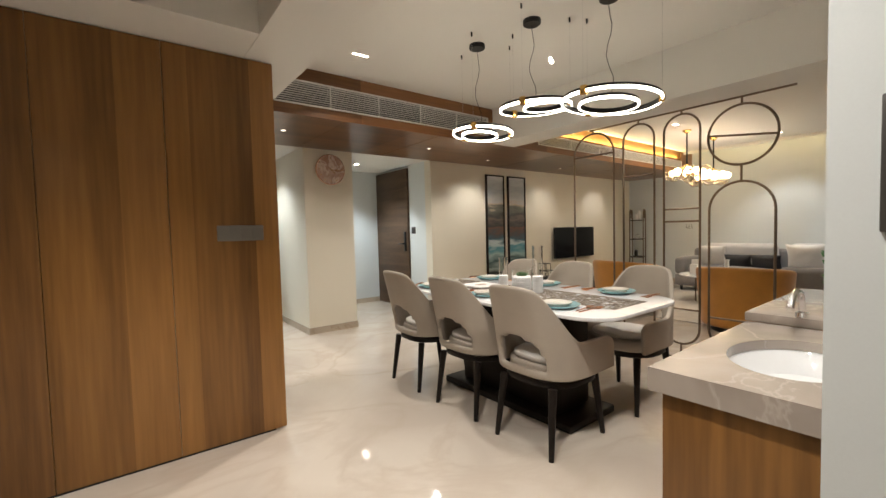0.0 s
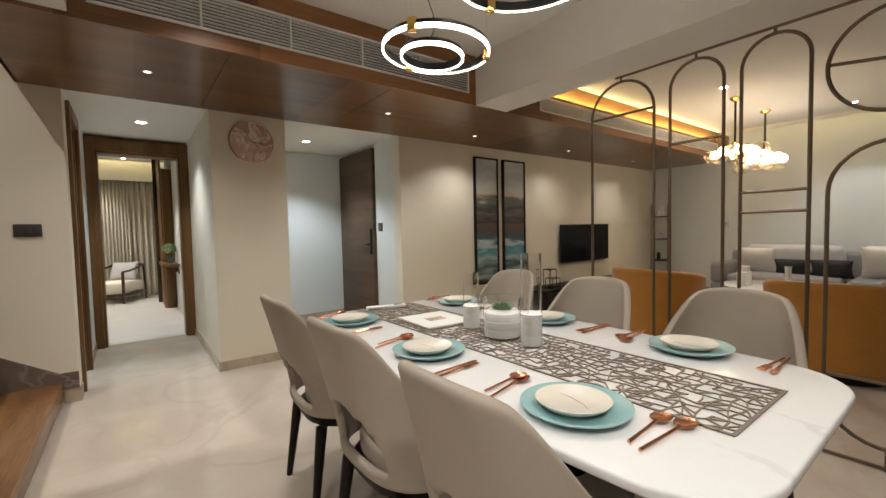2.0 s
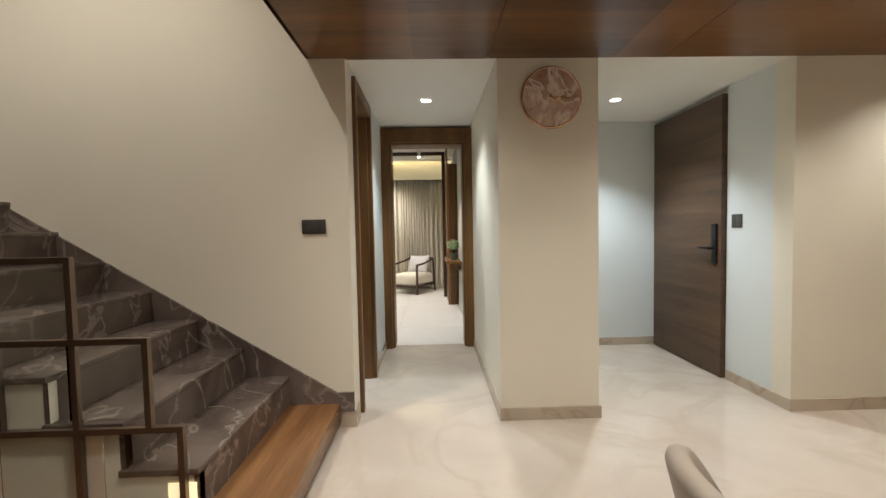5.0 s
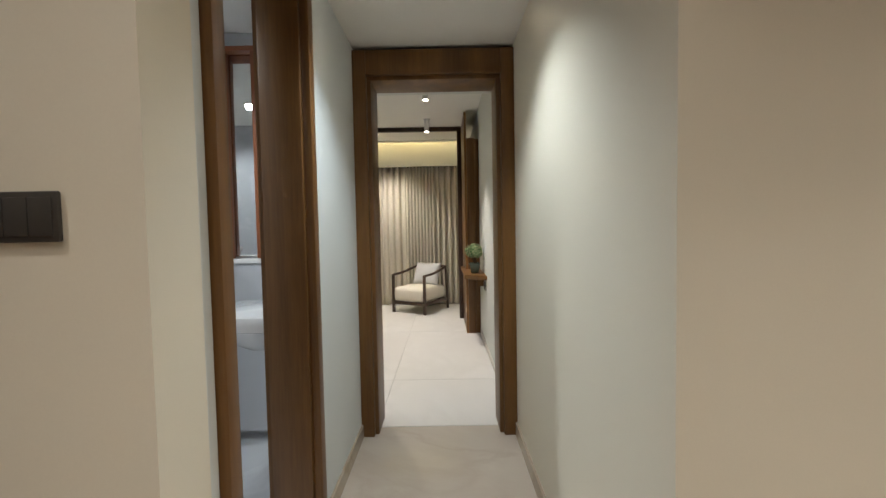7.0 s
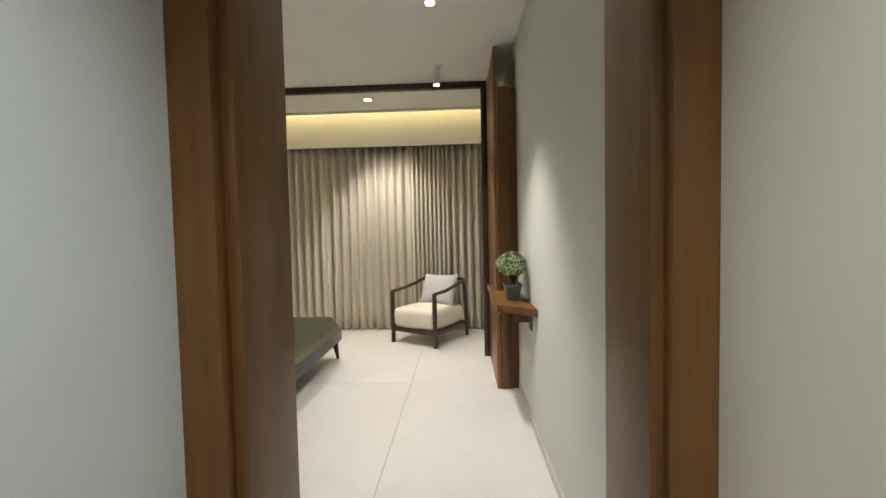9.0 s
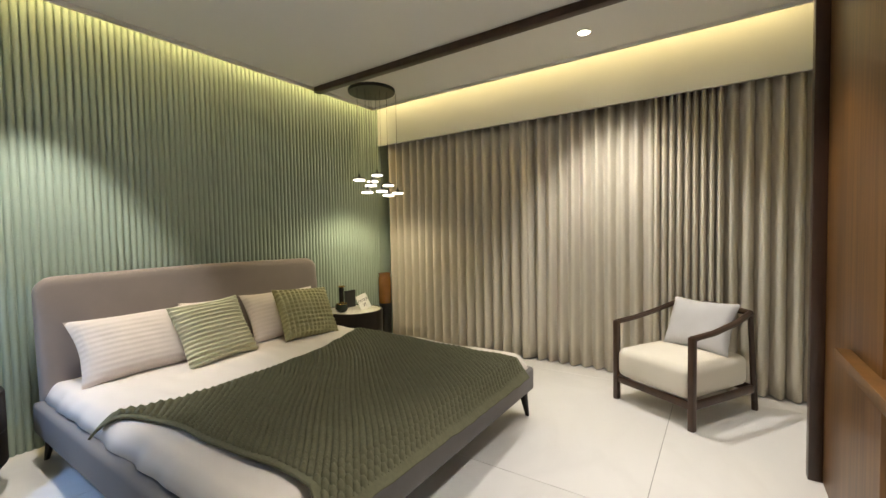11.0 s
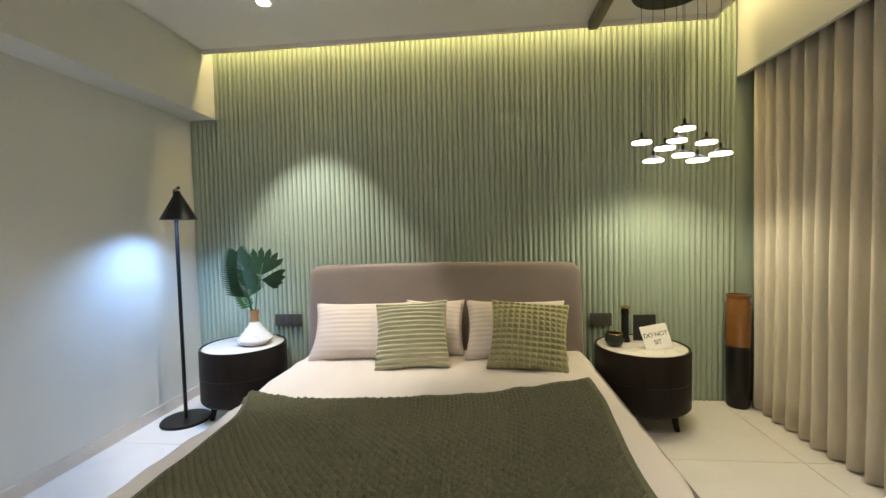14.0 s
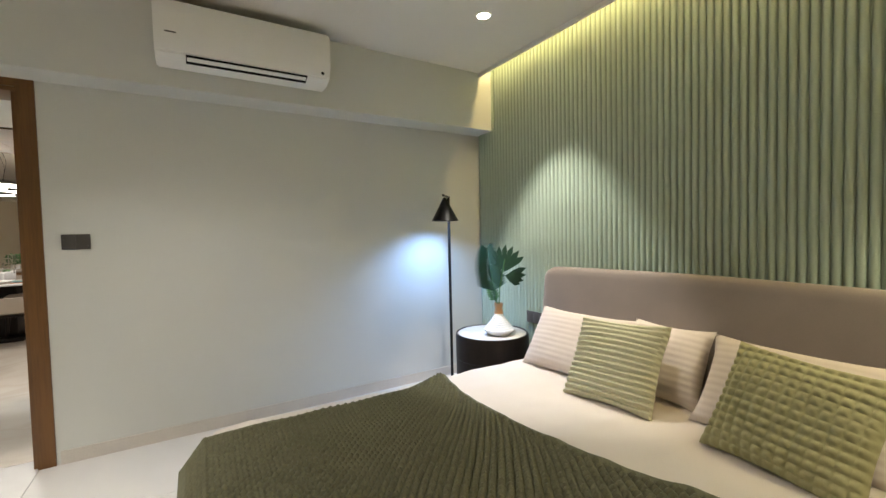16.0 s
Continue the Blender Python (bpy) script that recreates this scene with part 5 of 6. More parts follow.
for i in range(NX + 1):
    for j in range(NY + 1):
        if i < NX and (j in (0, NY, NY // 2) or rng.random() < 0.8):
            strand(P[i, j], P[i + 1, j], 0.004 if j in (0, NY, NY // 2) else 0.0017)
        if j < NY and (i in (0, NX) or rng.random() < 0.85):
            strand(P[i, j], P[i, j + 1], 0.004 if i in (0, NX) else 0.0017)
        if i < NX and j < NY and rng.random() < 0.42:
            strand(P[i, j], P[i + 1, j + 1], 0.0017) if rng.random() < 0.5 else strand(P[i + 1, j], P[i, j + 1], 0.0017)
bmesh.ops.recalc_face_normals(bm, faces=bm.faces[:])
single("table_runner", bm, mat("taupe_felt_web", (0.27, 0.22, 0.175), 0.85, var=0.1), "taupe cut-out web table runner along the table", "table runner")
bk = thing("booklet", "white booklet with a small printed picture", "booklet", 2.225, 2.385, 0.7555, -3)
part("cover", box(-0.118, 0.118, -0.132, 0.132, 0, 0.008, 0.001), PAPER, bk)
part("picture", box(-0.045, 0.045, -0.03, 0.03, 0.008, 0.0086), mat("faded_print", (0.45, 0.33, 0.28), 0.6, var=0.6, scale=40), bk)
rc = thing("remote_control", "slim white remote control lying on the runner", "remote control", 2.205, 2.80, 0.7555, -16)
part("body", box(-0.105, 0.105, -0.02, 0.02, 0, 0.016, 0.005), PLASTIC_WHITE, rc)
part("button_pad", box(0.04, 0.085, -0.012, 0.012, 0.016, 0.018, 0.001), PLASTIC_GREY, rc)


def tumbler(x, y, h, r, base_h, label):
    c = thing("candle_glass", label, "candle glass", x, y, 0.7555, group="glass candle holders")
    prof = []
    z = 0.0
    k = 0
    while z < base_h - 0.001:
        prof += [(r * 0.985, z + 0.001), (r, z + 0.004), (r, z + base_h / 3 - 0.004), (r * 0.985, z + base_h / 3 - 0.001)]
        z += base_h / 3
    part("base", lathe(bmesh.new(), [(0, 0)] + prof + [(0, base_h)], 36), CEMENT, c, "white ribbed cement base")
    g = part("glass_cylinder", lathe(bmesh.new(), [(r * 0.99, base_h), (r * 0.99, h), (r * 0.95, h), (r * 0.95, base_h + 0.004), (0, base_h + 0.004)], 36, caps=False), GLASS, c, "clear glass cylinder")
    g.visible_shadow = False
    return c


tumbler(2.245, 1.838, 0.322, 0.036, 0.112, "tall glass candle holder on white ribbed base")
tumbler(2.262, 2.178, 0.228, 0.034, 0.092, "short glass candle holder on white ribbed base")
sp = thing("succulent_pot", "succulent in a white ribbed pot inside a glass rim", "plant", 2.255, 1.99, 0.7555)
sp.scale = (0.90, 0.90, 0.90)
part("pot", lathe(bmesh.new(), [(0.06, 0), (0.075, 0.006), (0.078, 0.035), (0.076, 0.037), (0.078, 0.04), (0.078, 0.07), (0.076, 0.072), (0.077, 0.075), (0.074, 0.105), (0.058, 0.118), (0.05, 0.112), (0, 0.108)], 40), CEMENT, sp)
g = part("glass_rim", lathe(bmesh.new(), [(0.081, 0.09), (0.081, 0.165), (0.077, 0.165), (0.077, 0.09), (0.081, 0.09)], 40, caps=False), GLASS, sp)
g.visible_shadow = False
bm = bmesh.new()
for k in range(46):
    a, t = k * 2.39996, (k / 46) ** 0.6
    d = Vector((math.cos(a) * t, math.sin(a) * t, 1.15 - t * 0.85)).normalized()
    s = d.cross(Vector((0, 0, 1))).normalized()
    n = s.cross(d)
    o = Vector((0, 0, 0.112)) + Vector((math.cos(a), math.sin(a), 0)) * 0.008
    l = 0.028 + 0.026 * t
    vs = [bm.verts.new(p) for p in (o, o + d * l * 0.5 + s * 0.009, o + d * l + n * 0.004, o + d * l * 0.5 - s * 0.009)]
    vt = bm.verts.new(o + d * l * 0.5 - n * 0.006)
    bm.faces.new(vs)
    for i in range(4):
        bm.faces.new((vs[i], vt, vs[(i + 1) % 4]))
part("succulent", bm, mat("pale_succulent", (0.14, 0.26, 0.12), 0.5, var=0.25, scale=30), sp, smooth=0)


# ring pendants
def ring_pendant(x, y, z, r, r2, off, tilt, ang, plate, cables):
    c = thing("ring_pendant", "black and brass double LED ring pendant, lit", "pendant light", x, y, z, group="ring pendants")
    m = pose(0, 0, 0, tilt * math.cos(radians(ang)), tilt * math.sin(radians(ang)), 0)
    for rr, ox, oy in ((r, 0, 0), (r2, off * math.cos(radians(ang)), off * math.sin(radians(ang)))):
        part("channel", lathe(bmesh.new(), [(rr - 0.011, 0.005), (rr, 0.005), (rr, 0.036), (rr - 0.011, 0.036), (rr - 0.011, 0.005)], 64, (ox, oy, 0), caps=False), BLACK_METAL, c, at=m)
        part("led_diffuser", lathe(bmesh.new(), [(rr - 0.003, 0.002), (rr + 0.005, 0.002), (rr + 0.005, 0.018), (rr + 0.0005, 0.018), (rr + 0.0005, 0.0045), (rr - 0.003, 0.0045), (rr - 0.003, 0.002)], 64, (ox, oy, 0), caps=False), RING_GLOW, c, "glowing LED ring", at=m)
    for k in range(3):
        a = radians(ang + 20 + 120 * k)
        part("brass_joint", bx(bmesh.new(), -0.02, 0.012, -0.02, 0.02, -0.008, 0.045, 0.008), BRASS, c, at=m @ pose(r * math.cos(a), r * math.sin(a), 0, 0, 0, ang + 20 + 120 * k))
        rodm = rod(bmesh.new(), (r * math.cos(a), r * math.sin(a), 0.04), (r * math.cos(a), r * math.sin(a), 2.6 - z), 0.0009, seg=5)
        part("suspension_wire", rodm, CHROME, c)
        part("wire_stop", rod(bmesh.new(), (r * math.cos(a), r * math.sin(a), 2.6 - z - 0.03), (r * math.cos(a), r * math.sin(a), 2.6 - z), 0.006, seg=8), BLACK_METAL, c)
    px, py = plate
    part("canopy", lathe(bmesh.new(), [(0, -0.03), (0.055, -0.03), (0.06, -0.025), (0.06, 0)], 32, (px, py, 2.6 - z)), BLACK_METAL, c)
    pts = [(px + 0.02 * math.sin(k * 0.9) * (1 if k not in (0, 10) else 0), py + 0.015 * math.sin(k * 1.3) * (k not in (0,)), (2.57 - z) * (1 - k / 10) + 0.04) for k in range(11)]
    part("power_cord", tube(bmesh.new(), pts, 0.0022, seg=6), BLACK_METAL, c)


ring_pendant(RP[0][0], RP[0][1], RP[0][2], 0.225, 0.135, 0.06, 3, 70, (-0.02, 0.02), 3)
ring_pendant(RP[1][0], RP[1][1], RP[1][2], 0.235, 0.135, 0.06, 4, -60, (0.0, 0.02), 3)
ring_pendant(RP[2][0], RP[2][1], RP[2][2], 0.285, 0.175, 0.07, 4, 40, (0.0, 0.0), 3)


# clock
ck = thing("wall_clock", "round rose agate wall clock with brass rim", "clock", 2.02, 4.80, 1.965)
R90 = pose(0, 0, 0, 90, 0, 0)
part("dial", rod(bmesh.new(), (0, 0, 0), (0, -0.018, 0), 0.175, seg=56), ROSE, ck)
part("rim", tube(bmesh.new(), [(0.177 * math.cos(k * math.pi / 32), -0.012, 0.177 * math.sin(k * math.pi / 32)) for k in range(64)], 0.008, True), mat("copper_rim", (0.75, 0.48, 0.34), 0.25, metal=1.0, bump=0), ck)
for k in range(12):
    a = math.pi / 6 * k
    part("hour_mark", box(-0.002, 0.002, -0.0215, -0.018, 0.13, 0.155), BRASS, ck, at=pose(0, 0, 0, 0, 30 * k, 0))
part("hour_hand", box(-0.004, 0.004, -0.025, -0.021, -0.01, 0.07, 0.001), BRASS, ck, at=pose(0, 0, 0, 0, 125, 0))
part("minute_hand", box(-0.003, 0.003, -0.028, -0.025, -0.02, 0.11, 0.001), BRASS, ck, at=pose(0, 0, 0, 0, 95, 0))


# abstract pictures: bands of paint by height
def painting_mat(name, seed):
    m, nt, b = nodes_of(name)
    N, L = nt.nodes.new, nt.links.new
    tc, sx, n1, ad = N("ShaderNodeTexCoord"), N("ShaderNodeSeparateXYZ"), N("ShaderNodeTexNoise"), N("ShaderNodeMath")
    mp = N("ShaderNodeMapping")
    mp.inputs["Location"].default_value, mp.inputs["Scale"].default_value = (seed, 0, seed * 0.7), (3, 1, 11)
    L(tc.outputs["Object"], mp.inputs[0])
    L(mp.outputs[0], n1.inputs[0])
    n1.inputs["Scale"].default_value, n1.inputs["Detail"].default_value = 1.0, 8
    L(tc.outputs["Object"], sx.inputs[0])
    ad.operation = "MULTIPLY_ADD"
    L(n1.outputs["Fac"], ad.inputs[0])
    ad.inputs[1].default_value = 0.22
    dv = N("ShaderNodeMath")
    dv.operation = "MULTIPLY_ADD"
    dv.inputs[1].default_value, dv.inputs[2].default_value = 1 / 1.62, -0.11
    L(sx.outputs[2], dv.inputs[0])
    L(dv.outputs[0], ad.inputs[2])
    r = N("ShaderNodeValToRGB")
    stops = [(0.0, (0.02, 0.025, 0.02)), (0.06, (0.30, 0.36, 0.33)), (0.13, (0.03, 0.07, 0.07)), (0.2, (0.32, 0.42, 0.40)), (0.27, (0.05, 0.22, 0.27)), (0.31, (0.45, 0.52, 0.52)), (0.35, (0.03, 0.09, 0.12)),
             (0.41, (0.06, 0.05, 0.045)), (0.46, (0.13, 0.05, 0.025)), (0.50, (0.02, 0.018, 0.017)), (0.56, (0.11, 0.08, 0.06)), (0.60, (0.025, 0.025, 0.022)), (0.68, (0.10, 0.105, 0.08)), (0.715, (0.44, 0.36, 0.27)), (0.76, (0.40, 0.41, 0.40)), (0.85, (0.30, 0.32, 0.33)), (1.0, (0.52, 0.53, 0.53))]
    e = r.color_ramp.elements
    e[0].position, e[0].color = stops[0][0], (*stops[0][1], 1)
    e[1].position, e[1].color = stops[-1][0], (*stops[-1][1], 1)
    for p, c in stops[1:-1]:
        k = e.new(p)
        k.color = (*c, 1)
    L(ad.outputs[0], r.inputs[0])
    L(r.outputs[0], b.inputs["Base Color"])
    b.inputs["Roughness"].default_value = 0.35
    return m


for x0, x1, sd in ((4.60, 5.01, 1.7), (5.10, 5.53, 6.3)):
    pc2 = thing("framed_picture", "tall abstract landscape canvas in a black frame", "picture", (x0 + x1) / 2, 4.80, 0.45, group="abstract pictures")
    w, h = x1 - x0, 1.62
    part("canvas", box(-w / 2 + 0.02, w / 2 - 0.02, -0.022, 0, 0.02, h - 0.02), painting_mat("abstract_canvas", sd), pc2)
    for a, b2, c2, d2 in ((-w / 2, -w / 2 + 0.022, 0, h), (w / 2 - 0.022, w / 2, 0, h), (-w / 2 + 0.022, w / 2 - 0.022, 0, 0.022), (-w / 2 + 0.022, w / 2 - 0.022, h - 0.022, h)):
        part("frame_bar", box(a, b2, -0.035, 0, c2, d2, 0.002), WOOD_BLACK, pc2)

# switches
plate(0.59, 4.78, 1.22, 0.14, 0.085, 0, keys=3)
plate(3.53, 5.27, 1.21, 0.10, 0.10, -90)
plate(2.43, 6.36, 0.30, 0.15, 0.085, 0, "socket_plate", "dark grey socket plate with a plug", 2)
sw = plate(0.54, 2.598, 1.212, 0.245, 0.088, 0, label="bronze grey switch plate on the wood panelling", keys=4, material=PLASTIC_LIGHT)
plate(0.88, 0.02, 1.28, 0.13, 0.20, -90, label="dark grey switch plate on the white wall", keys=2)

# vanity counter
vc = thing("vanity_counter", "wood vanity with grey brown marble top and sunken basin", "vanity", 0, 0, 0)
part("cabinet_door", box(1.27, 1.29, -0.95, 0.05, 0.06, 0.70, 0.002), WOOD_PANEL, vc)
part("cabinet_door", box(1.27, 1.29, 0.053, 0.57, 0.06, 0.70, 0.002), WOOD_PANEL, vc)
part("cabinet_side", box(1.29, 2.14, 0.55, 0.57, 0.06, 0.70, 0.002), WOOD_PANEL, vc)
part("cabinet_bottom", box(1.29, 2.14, -0.95, 0.55, 0.06, 0.08), WOOD_PANEL, vc)
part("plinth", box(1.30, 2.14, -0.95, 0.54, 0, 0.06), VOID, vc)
bm = bmesh.new()
cx, cy, ra, rb, n = 1.66, 0.33, 0.25, 0.18, 48
ring = [(cx + ra * math.cos(2 * math.pi * k / n), cy + rb * math.sin(2 * math.pi * k / n)) for k in range(n)]
def edge_pt(k):
    a = 2 * math.pi * k / n
    c, s = math.cos(a), math.sin(a)
    x0, x1, y0, y1 = 1.24, 2.14, -0.95, 0.60
    t = min(((x1 - cx) / c if c > 0 else (x0 - cx) / c) if abs(c) > 1e-6 else 9, ((y1 - cy) / s if s > 0 else (y0 - cy) / s) if abs(s) > 1e-6 else 9)
    return (cx + t * c, cy + t * s)
outer = [edge_pt(k) for k in range(n)]
corner = [(1.24, -0.95), (2.14, -0.95), (2.14, 0.60), (1.24, 0.60)]
for q in corner:
    k = min(range(n), key=lambda i: (outer[i][0] - q[0]) ** 2 + (outer[i][1] - q[1]) ** 2)
    outer[k] = q
vi = [bm.verts.new((x, y, 0.77)) for x, y in ring]
vo = [bm.verts.new((x, y, 0.77)) for x, y in outer]
wi = [bm.verts.new((x, y, 0.735)) for x, y in ring]
wo = [bm.verts.new((x, y, 0.70)) for x, y in outer]
for k in range(n):
    j = (k + 1) % n
    bm.faces.new((vi[k], vo[k], vo[j], vi[j]))
    bm.faces.new((vo[k], wo[k], wo[j], vo[j]))
    bm.faces.new((vi[j], wi[j], wi[k], vi[k]))
bmesh.ops.recalc_face_normals(bm, faces=bm.faces[:])
part("worktop", bm, STONE_TOP, vc, "grey brown marble worktop")
bs = part("basin", lathe(bmesh.new(), [(1.02, 0.735), (0.97, 0.725), (0.85, 0.655), (0.5, 0.615), (0.0, 0.61)], 48, (cx, cy, 0), ra, rb, caps=False), CERAMIC, vc, "white sunken basin")
part("raised_shelf", box(2.14, 3.10, -0.95, 0.61, 0.771, 0.81, 0.004), STONE_TOP, vc, "raised marble shelf")
part("shelf_cabinet", box(2.15, 3.07, -0.95, 0.58, 0.0, 0.769), WOOD_PANEL, vc)
tp = thing("basin_tap", "arched chrome basin tap", "tap", 2.16, 0.42, 0.81)
part("spout", tube(bmesh.new(), [(0, 0, 0), (0, 0, 0.06), (-0.03, 0, 0.10), (-0.09, 0, 0.115), (-0.15, 0, 0.10), (-0.175, 0, 0.06)], 0.012, seg=12), CHROME, tp)
part("base", rod(bmesh.new(), (0, 0, 0), (0, 0, 0.02), 0.022, seg=20), CHROME, tp)
cp = thing("counter_plant", "leafy green potted plant on the vanity shelf", "plant", 2.62, 0.33, 0.81)
part("pot", lathe(bmesh.new(), [(0.04, 0), (0.06, 0.01), (0.065, 0.08), (0.055, 0.08), (0, 0.07)], 28), CERAMIC, cp)
bm = bmesh.new()
rng = random.Random(3)
for k in range(140):
    a, h = rng.uniform(0, 6.283), rng.uniform(0, 1)
    o = Vector((0.09 * math.cos(a) * rng.random() ** 0.5, 0.09 * math.sin(a) * rng.random() ** 0.5, 0.07 + 0.17 * h))
    d = Vector((math.cos(a), math.sin(a), rng.uniform(-0.3, 1))).normalized()
    s = d.orthogonal().normalized() * 0.014
    l = rng.uniform(0.03, 0.06)
    bm.faces.new([bm.verts.new(p) for p in (o, o + d * l * 0.5 + s, o + d * l, o + d * l * 0.5 - s)])
part("leaves", bm, LEAF, cp, smooth=0)


# arched metal partition
pt = thing("arch_partition", "bronze metal screen of arches and a ring", "room divider", 3.88, 0, 0)
def arch(y0, y1, z0, z1, name="arch", low_round=False):
    r = (y1 - y0) / 2
    c = (y0 + y1) / 2
    pts = [(0, c + r * math.cos(radians(a)), z1 - r + r * math.sin(radians(a))) for a in range(0, 181, 12)]
    if low_round:
        pts += [(0, c - r * math.cos(radians(a)), z0 + r - r * math.sin(radians(a))) for a in range(0, 181, 12)]
        part(name, tube(bmesh.new(), pts, 0.0095, True), BROWN_METAL, pt)
    else:
        pts = [(0, y1, z0)] + pts + [(0, y0, z0)]
        part(name, tube(bmesh.new(), pts, 0.0095), BROWN_METAL, pt)
def bar(a, b, name="crossbar"):
    part(name, rod(bmesh.new(), a, b, 0.0085, seg=8), BROWN_METAL, pt)
bar((0, 0.80, 2.188), (0, 2.47, 2.188), "top_bar")
for y0, y1, zt in ARCHES:
    arch(y0, y1, 0.14, zt, low_round=True)
    bar((0, (y0 + y1) / 2, zt), (0, (y0 + y1) / 2, 2.188), "hanger")
    bar((0, (y0 + y1) / 2, 0.0), (0, (y0 + y1) / 2, 0.14), "foot")
for y, z0, z1 in CROSS:
    bar((0, z0, y), (0, z1, y))
part("ring", tube(bmesh.new(), [(0, 1.135 + 0.235 * math.cos(radians(a)), 1.895 + 0.235 * math.sin(radians(a))) for a in range(0, 360, 8)], 0.0095, True), BROWN_METAL, pt)
bar((0, 1.135, 2.13), (0, 1.135, 2.188), "hanger")
bar((0, 1.135, 1.53), (0, 1.135, 1.66), "hanger")
bar((0, 0.90, 1.86), (0, 1.37, 1.92))
arch(0.915, 1.36, 0.10, 1.53, low_round=True)
bar((0, 1.135, 0.0), (0, 1.135, 0.10), "foot")
bar((0, 0.80, 0.012), (0, 2.47, 0.012), "floor_bar")

# ---- living room things ----
tv = thing("television", "black wall-mounted television, switched off", "television", 6.91, 4.80, 0.62)
part("panel", box(-0.63, 0.63, -0.075, -0.04, 0, 0.58, 0.004), BLACK_METAL, tv)
part("screen", box(-0.62, 0.62, -0.0765, -0.0752, 0.015, 0.57), SCREEN, tv)
part("wall_mount", box(-0.2, 0.2, -0.04, 0, 0.15, 0.42), BLACK_METAL, tv)
con = thing("media_console", "low black media console against the wall", "console", 6.6, 4.56, 0)
part("body", box(-1.15, 1.15, -0.20, 0.22, 0.06, 0.30, 0.004), WOOD_BLACK, con)
part("top", box(-1.16, 1.16, -0.21, 0.225, 0.30, 0.325, 0.003), WOOD_BLACK, con)
for k in range(3):
    part("drawer", box(-1.13 + 0.76 * k, -0.39 + 0.76 * k, -0.212, -0.20, 0.08, 0.285, 0.003), WOOD_BLACK, con)
part("plinth", box(-1.1, 1.1, -0.15, 0.2, 0, 0.06), VOID, con)
deco = thing("wire_ornament", "small black wire cube ornament with tea lights", "ornament", 5.75, 4.50, 0.325)
for a, b in (((-0.1, -0.06), (0.02, 0.06)), ((-0.02, -0.03), (0.14, 0.09))):
    h = 0.26 if a[0] < -0.05 else 0.13
    c4 = [(a[0], a[1]), (b[0], a[1]), (b[0], b[1]), (a[0], b[1])]
    for k in range(4):
        (x0, y0), (x1, y1) = c4[k], c4[(k + 1) % 4]
        part("wire", rod(bmesh.new(), (x0, y0, 0), (x0, y0, h), 0.005, seg=6), BLACK_METAL, deco)
        part("wire", rod(bmesh.new(), (x0, y0, h), (x1, y1, h), 0.005, seg=6), BLACK_METAL, deco)
        part("wire", rod(bmesh.new(), (x0, y0, 0.005), (x1, y1, 0.005), 0.005, seg=6), BLACK_METAL, deco)
spk = single("speaker", lathe(bmesh.new(), [(0.045, 0), (0.05, 0.01), (0.05, 0.15), (0.04, 0.165), (0, 0.166)], 24), BLACK_METAL, "small black cylinder speaker on the console", "speaker", pose(7.55, 4.52, 0.325))

# arched shelf
sf = thing("arched_shelf", "dark metal arched etagere with small ornaments", "shelf", 8.78, 4.45, 0, 20)
for s in (-1, 1):
    for d in (-0.13, 0.13):
        pts = [(s * 0.21, d, 0)] + [(s * 0.21 + 0.0, d, 1.35)] + [(s * (0.105 + 0.105 * math.cos(radians(a))), d, 1.35 + 0.19 * math.sin(radians(a))) for a in range(15, 181, 15)]
        part("upright", tube(bmesh.new(), pts, 0.011), BROWN_METAL, sf)
for z in (0.12, 0.52, 0.90, 1.30):
    part("shelf_board", box(-0.21, 0.21, -0.13, 0.13, z, z + 0.016, 0.002), WOOD_BLACK, sf)
for dx, z, h, m, nm in ((-0.06, 1.317, 0.12, CERAMIC, "candle"), (0.06, 1.317, 0.20, CERAMIC, "candle"), (0.0, 0.917, 0.10, GLASS, "jar"), (-0.07, 0.537, 0.14, BLACK_METAL, "vase"), (0.07, 0.137, 0.12, POT_GREEN, "vase")):
    single("shelf_" + nm, lathe(bmesh.new(), [(0.03, 0), (0.034, 0.01), (0.034, h * 0.8), (0.02, h), (0, h)], 20), m, "small " + nm + " standing on the arched shelf", nm, pose(8.78 + dx, 4.45, z))


# barrel chairs
def barrel_chair():
    """Open side is +x."""
    c = thing("barrel_chair", "cognac velvet barrel armchair on a dark base", "armchair", group="barrel chairs")
    bm = bmesh.new()
    def shell(u, v):
        a = radians(-142 + 284 * u)
        top = 0.735 - 0.11 * abs(2 * u - 1) ** 2
        z = 0.06 + (top - 0.06) * v
        r = 0.335 + 0.055 * v
        return (-r * math.cos(a), 1.08 * r * math.sin(a), z)
    surface(bm, shell, 44, 12)
    solid(part("shell", bm, ORANGE, c, smooth=80), 0.075, 0, 1)
    part("seat", lathe(bmesh.new(), [(0.30, 0.10), (0.315, 0.14), (0.315, 0.36), (0.28, 0.41), (0, 0.425)], 40), ORANGE, c)
    part("plinth", lathe(bmesh.new(), [(0.30, 0), (0.30, 0.055), (0, 0.055)], 40), WOOD_BLACK, c)
    return c


b1 = barrel_chair()
b1.matrix_basis = pose(5.42, 1.56, 0, 0, 0, 8)
copy_thing(b1, pose(5.55, 2.98, 0, 0, 0, -10))

# sofa: long part along the end wall, return towards the partition
so = thing("sofa", "grey fabric corner sofa with loose back cushions", "sofa", 0, 0, 0)
part("base", box(7.95, 8.95, -0.7, 3.35, 0.10, 0.30, 0.03), GREY_FAB, so)
part("base_return", box(6.2, 7.94, -0.1, 1.40, 0.10, 0.30, 0.03), GREY_FAB, so)
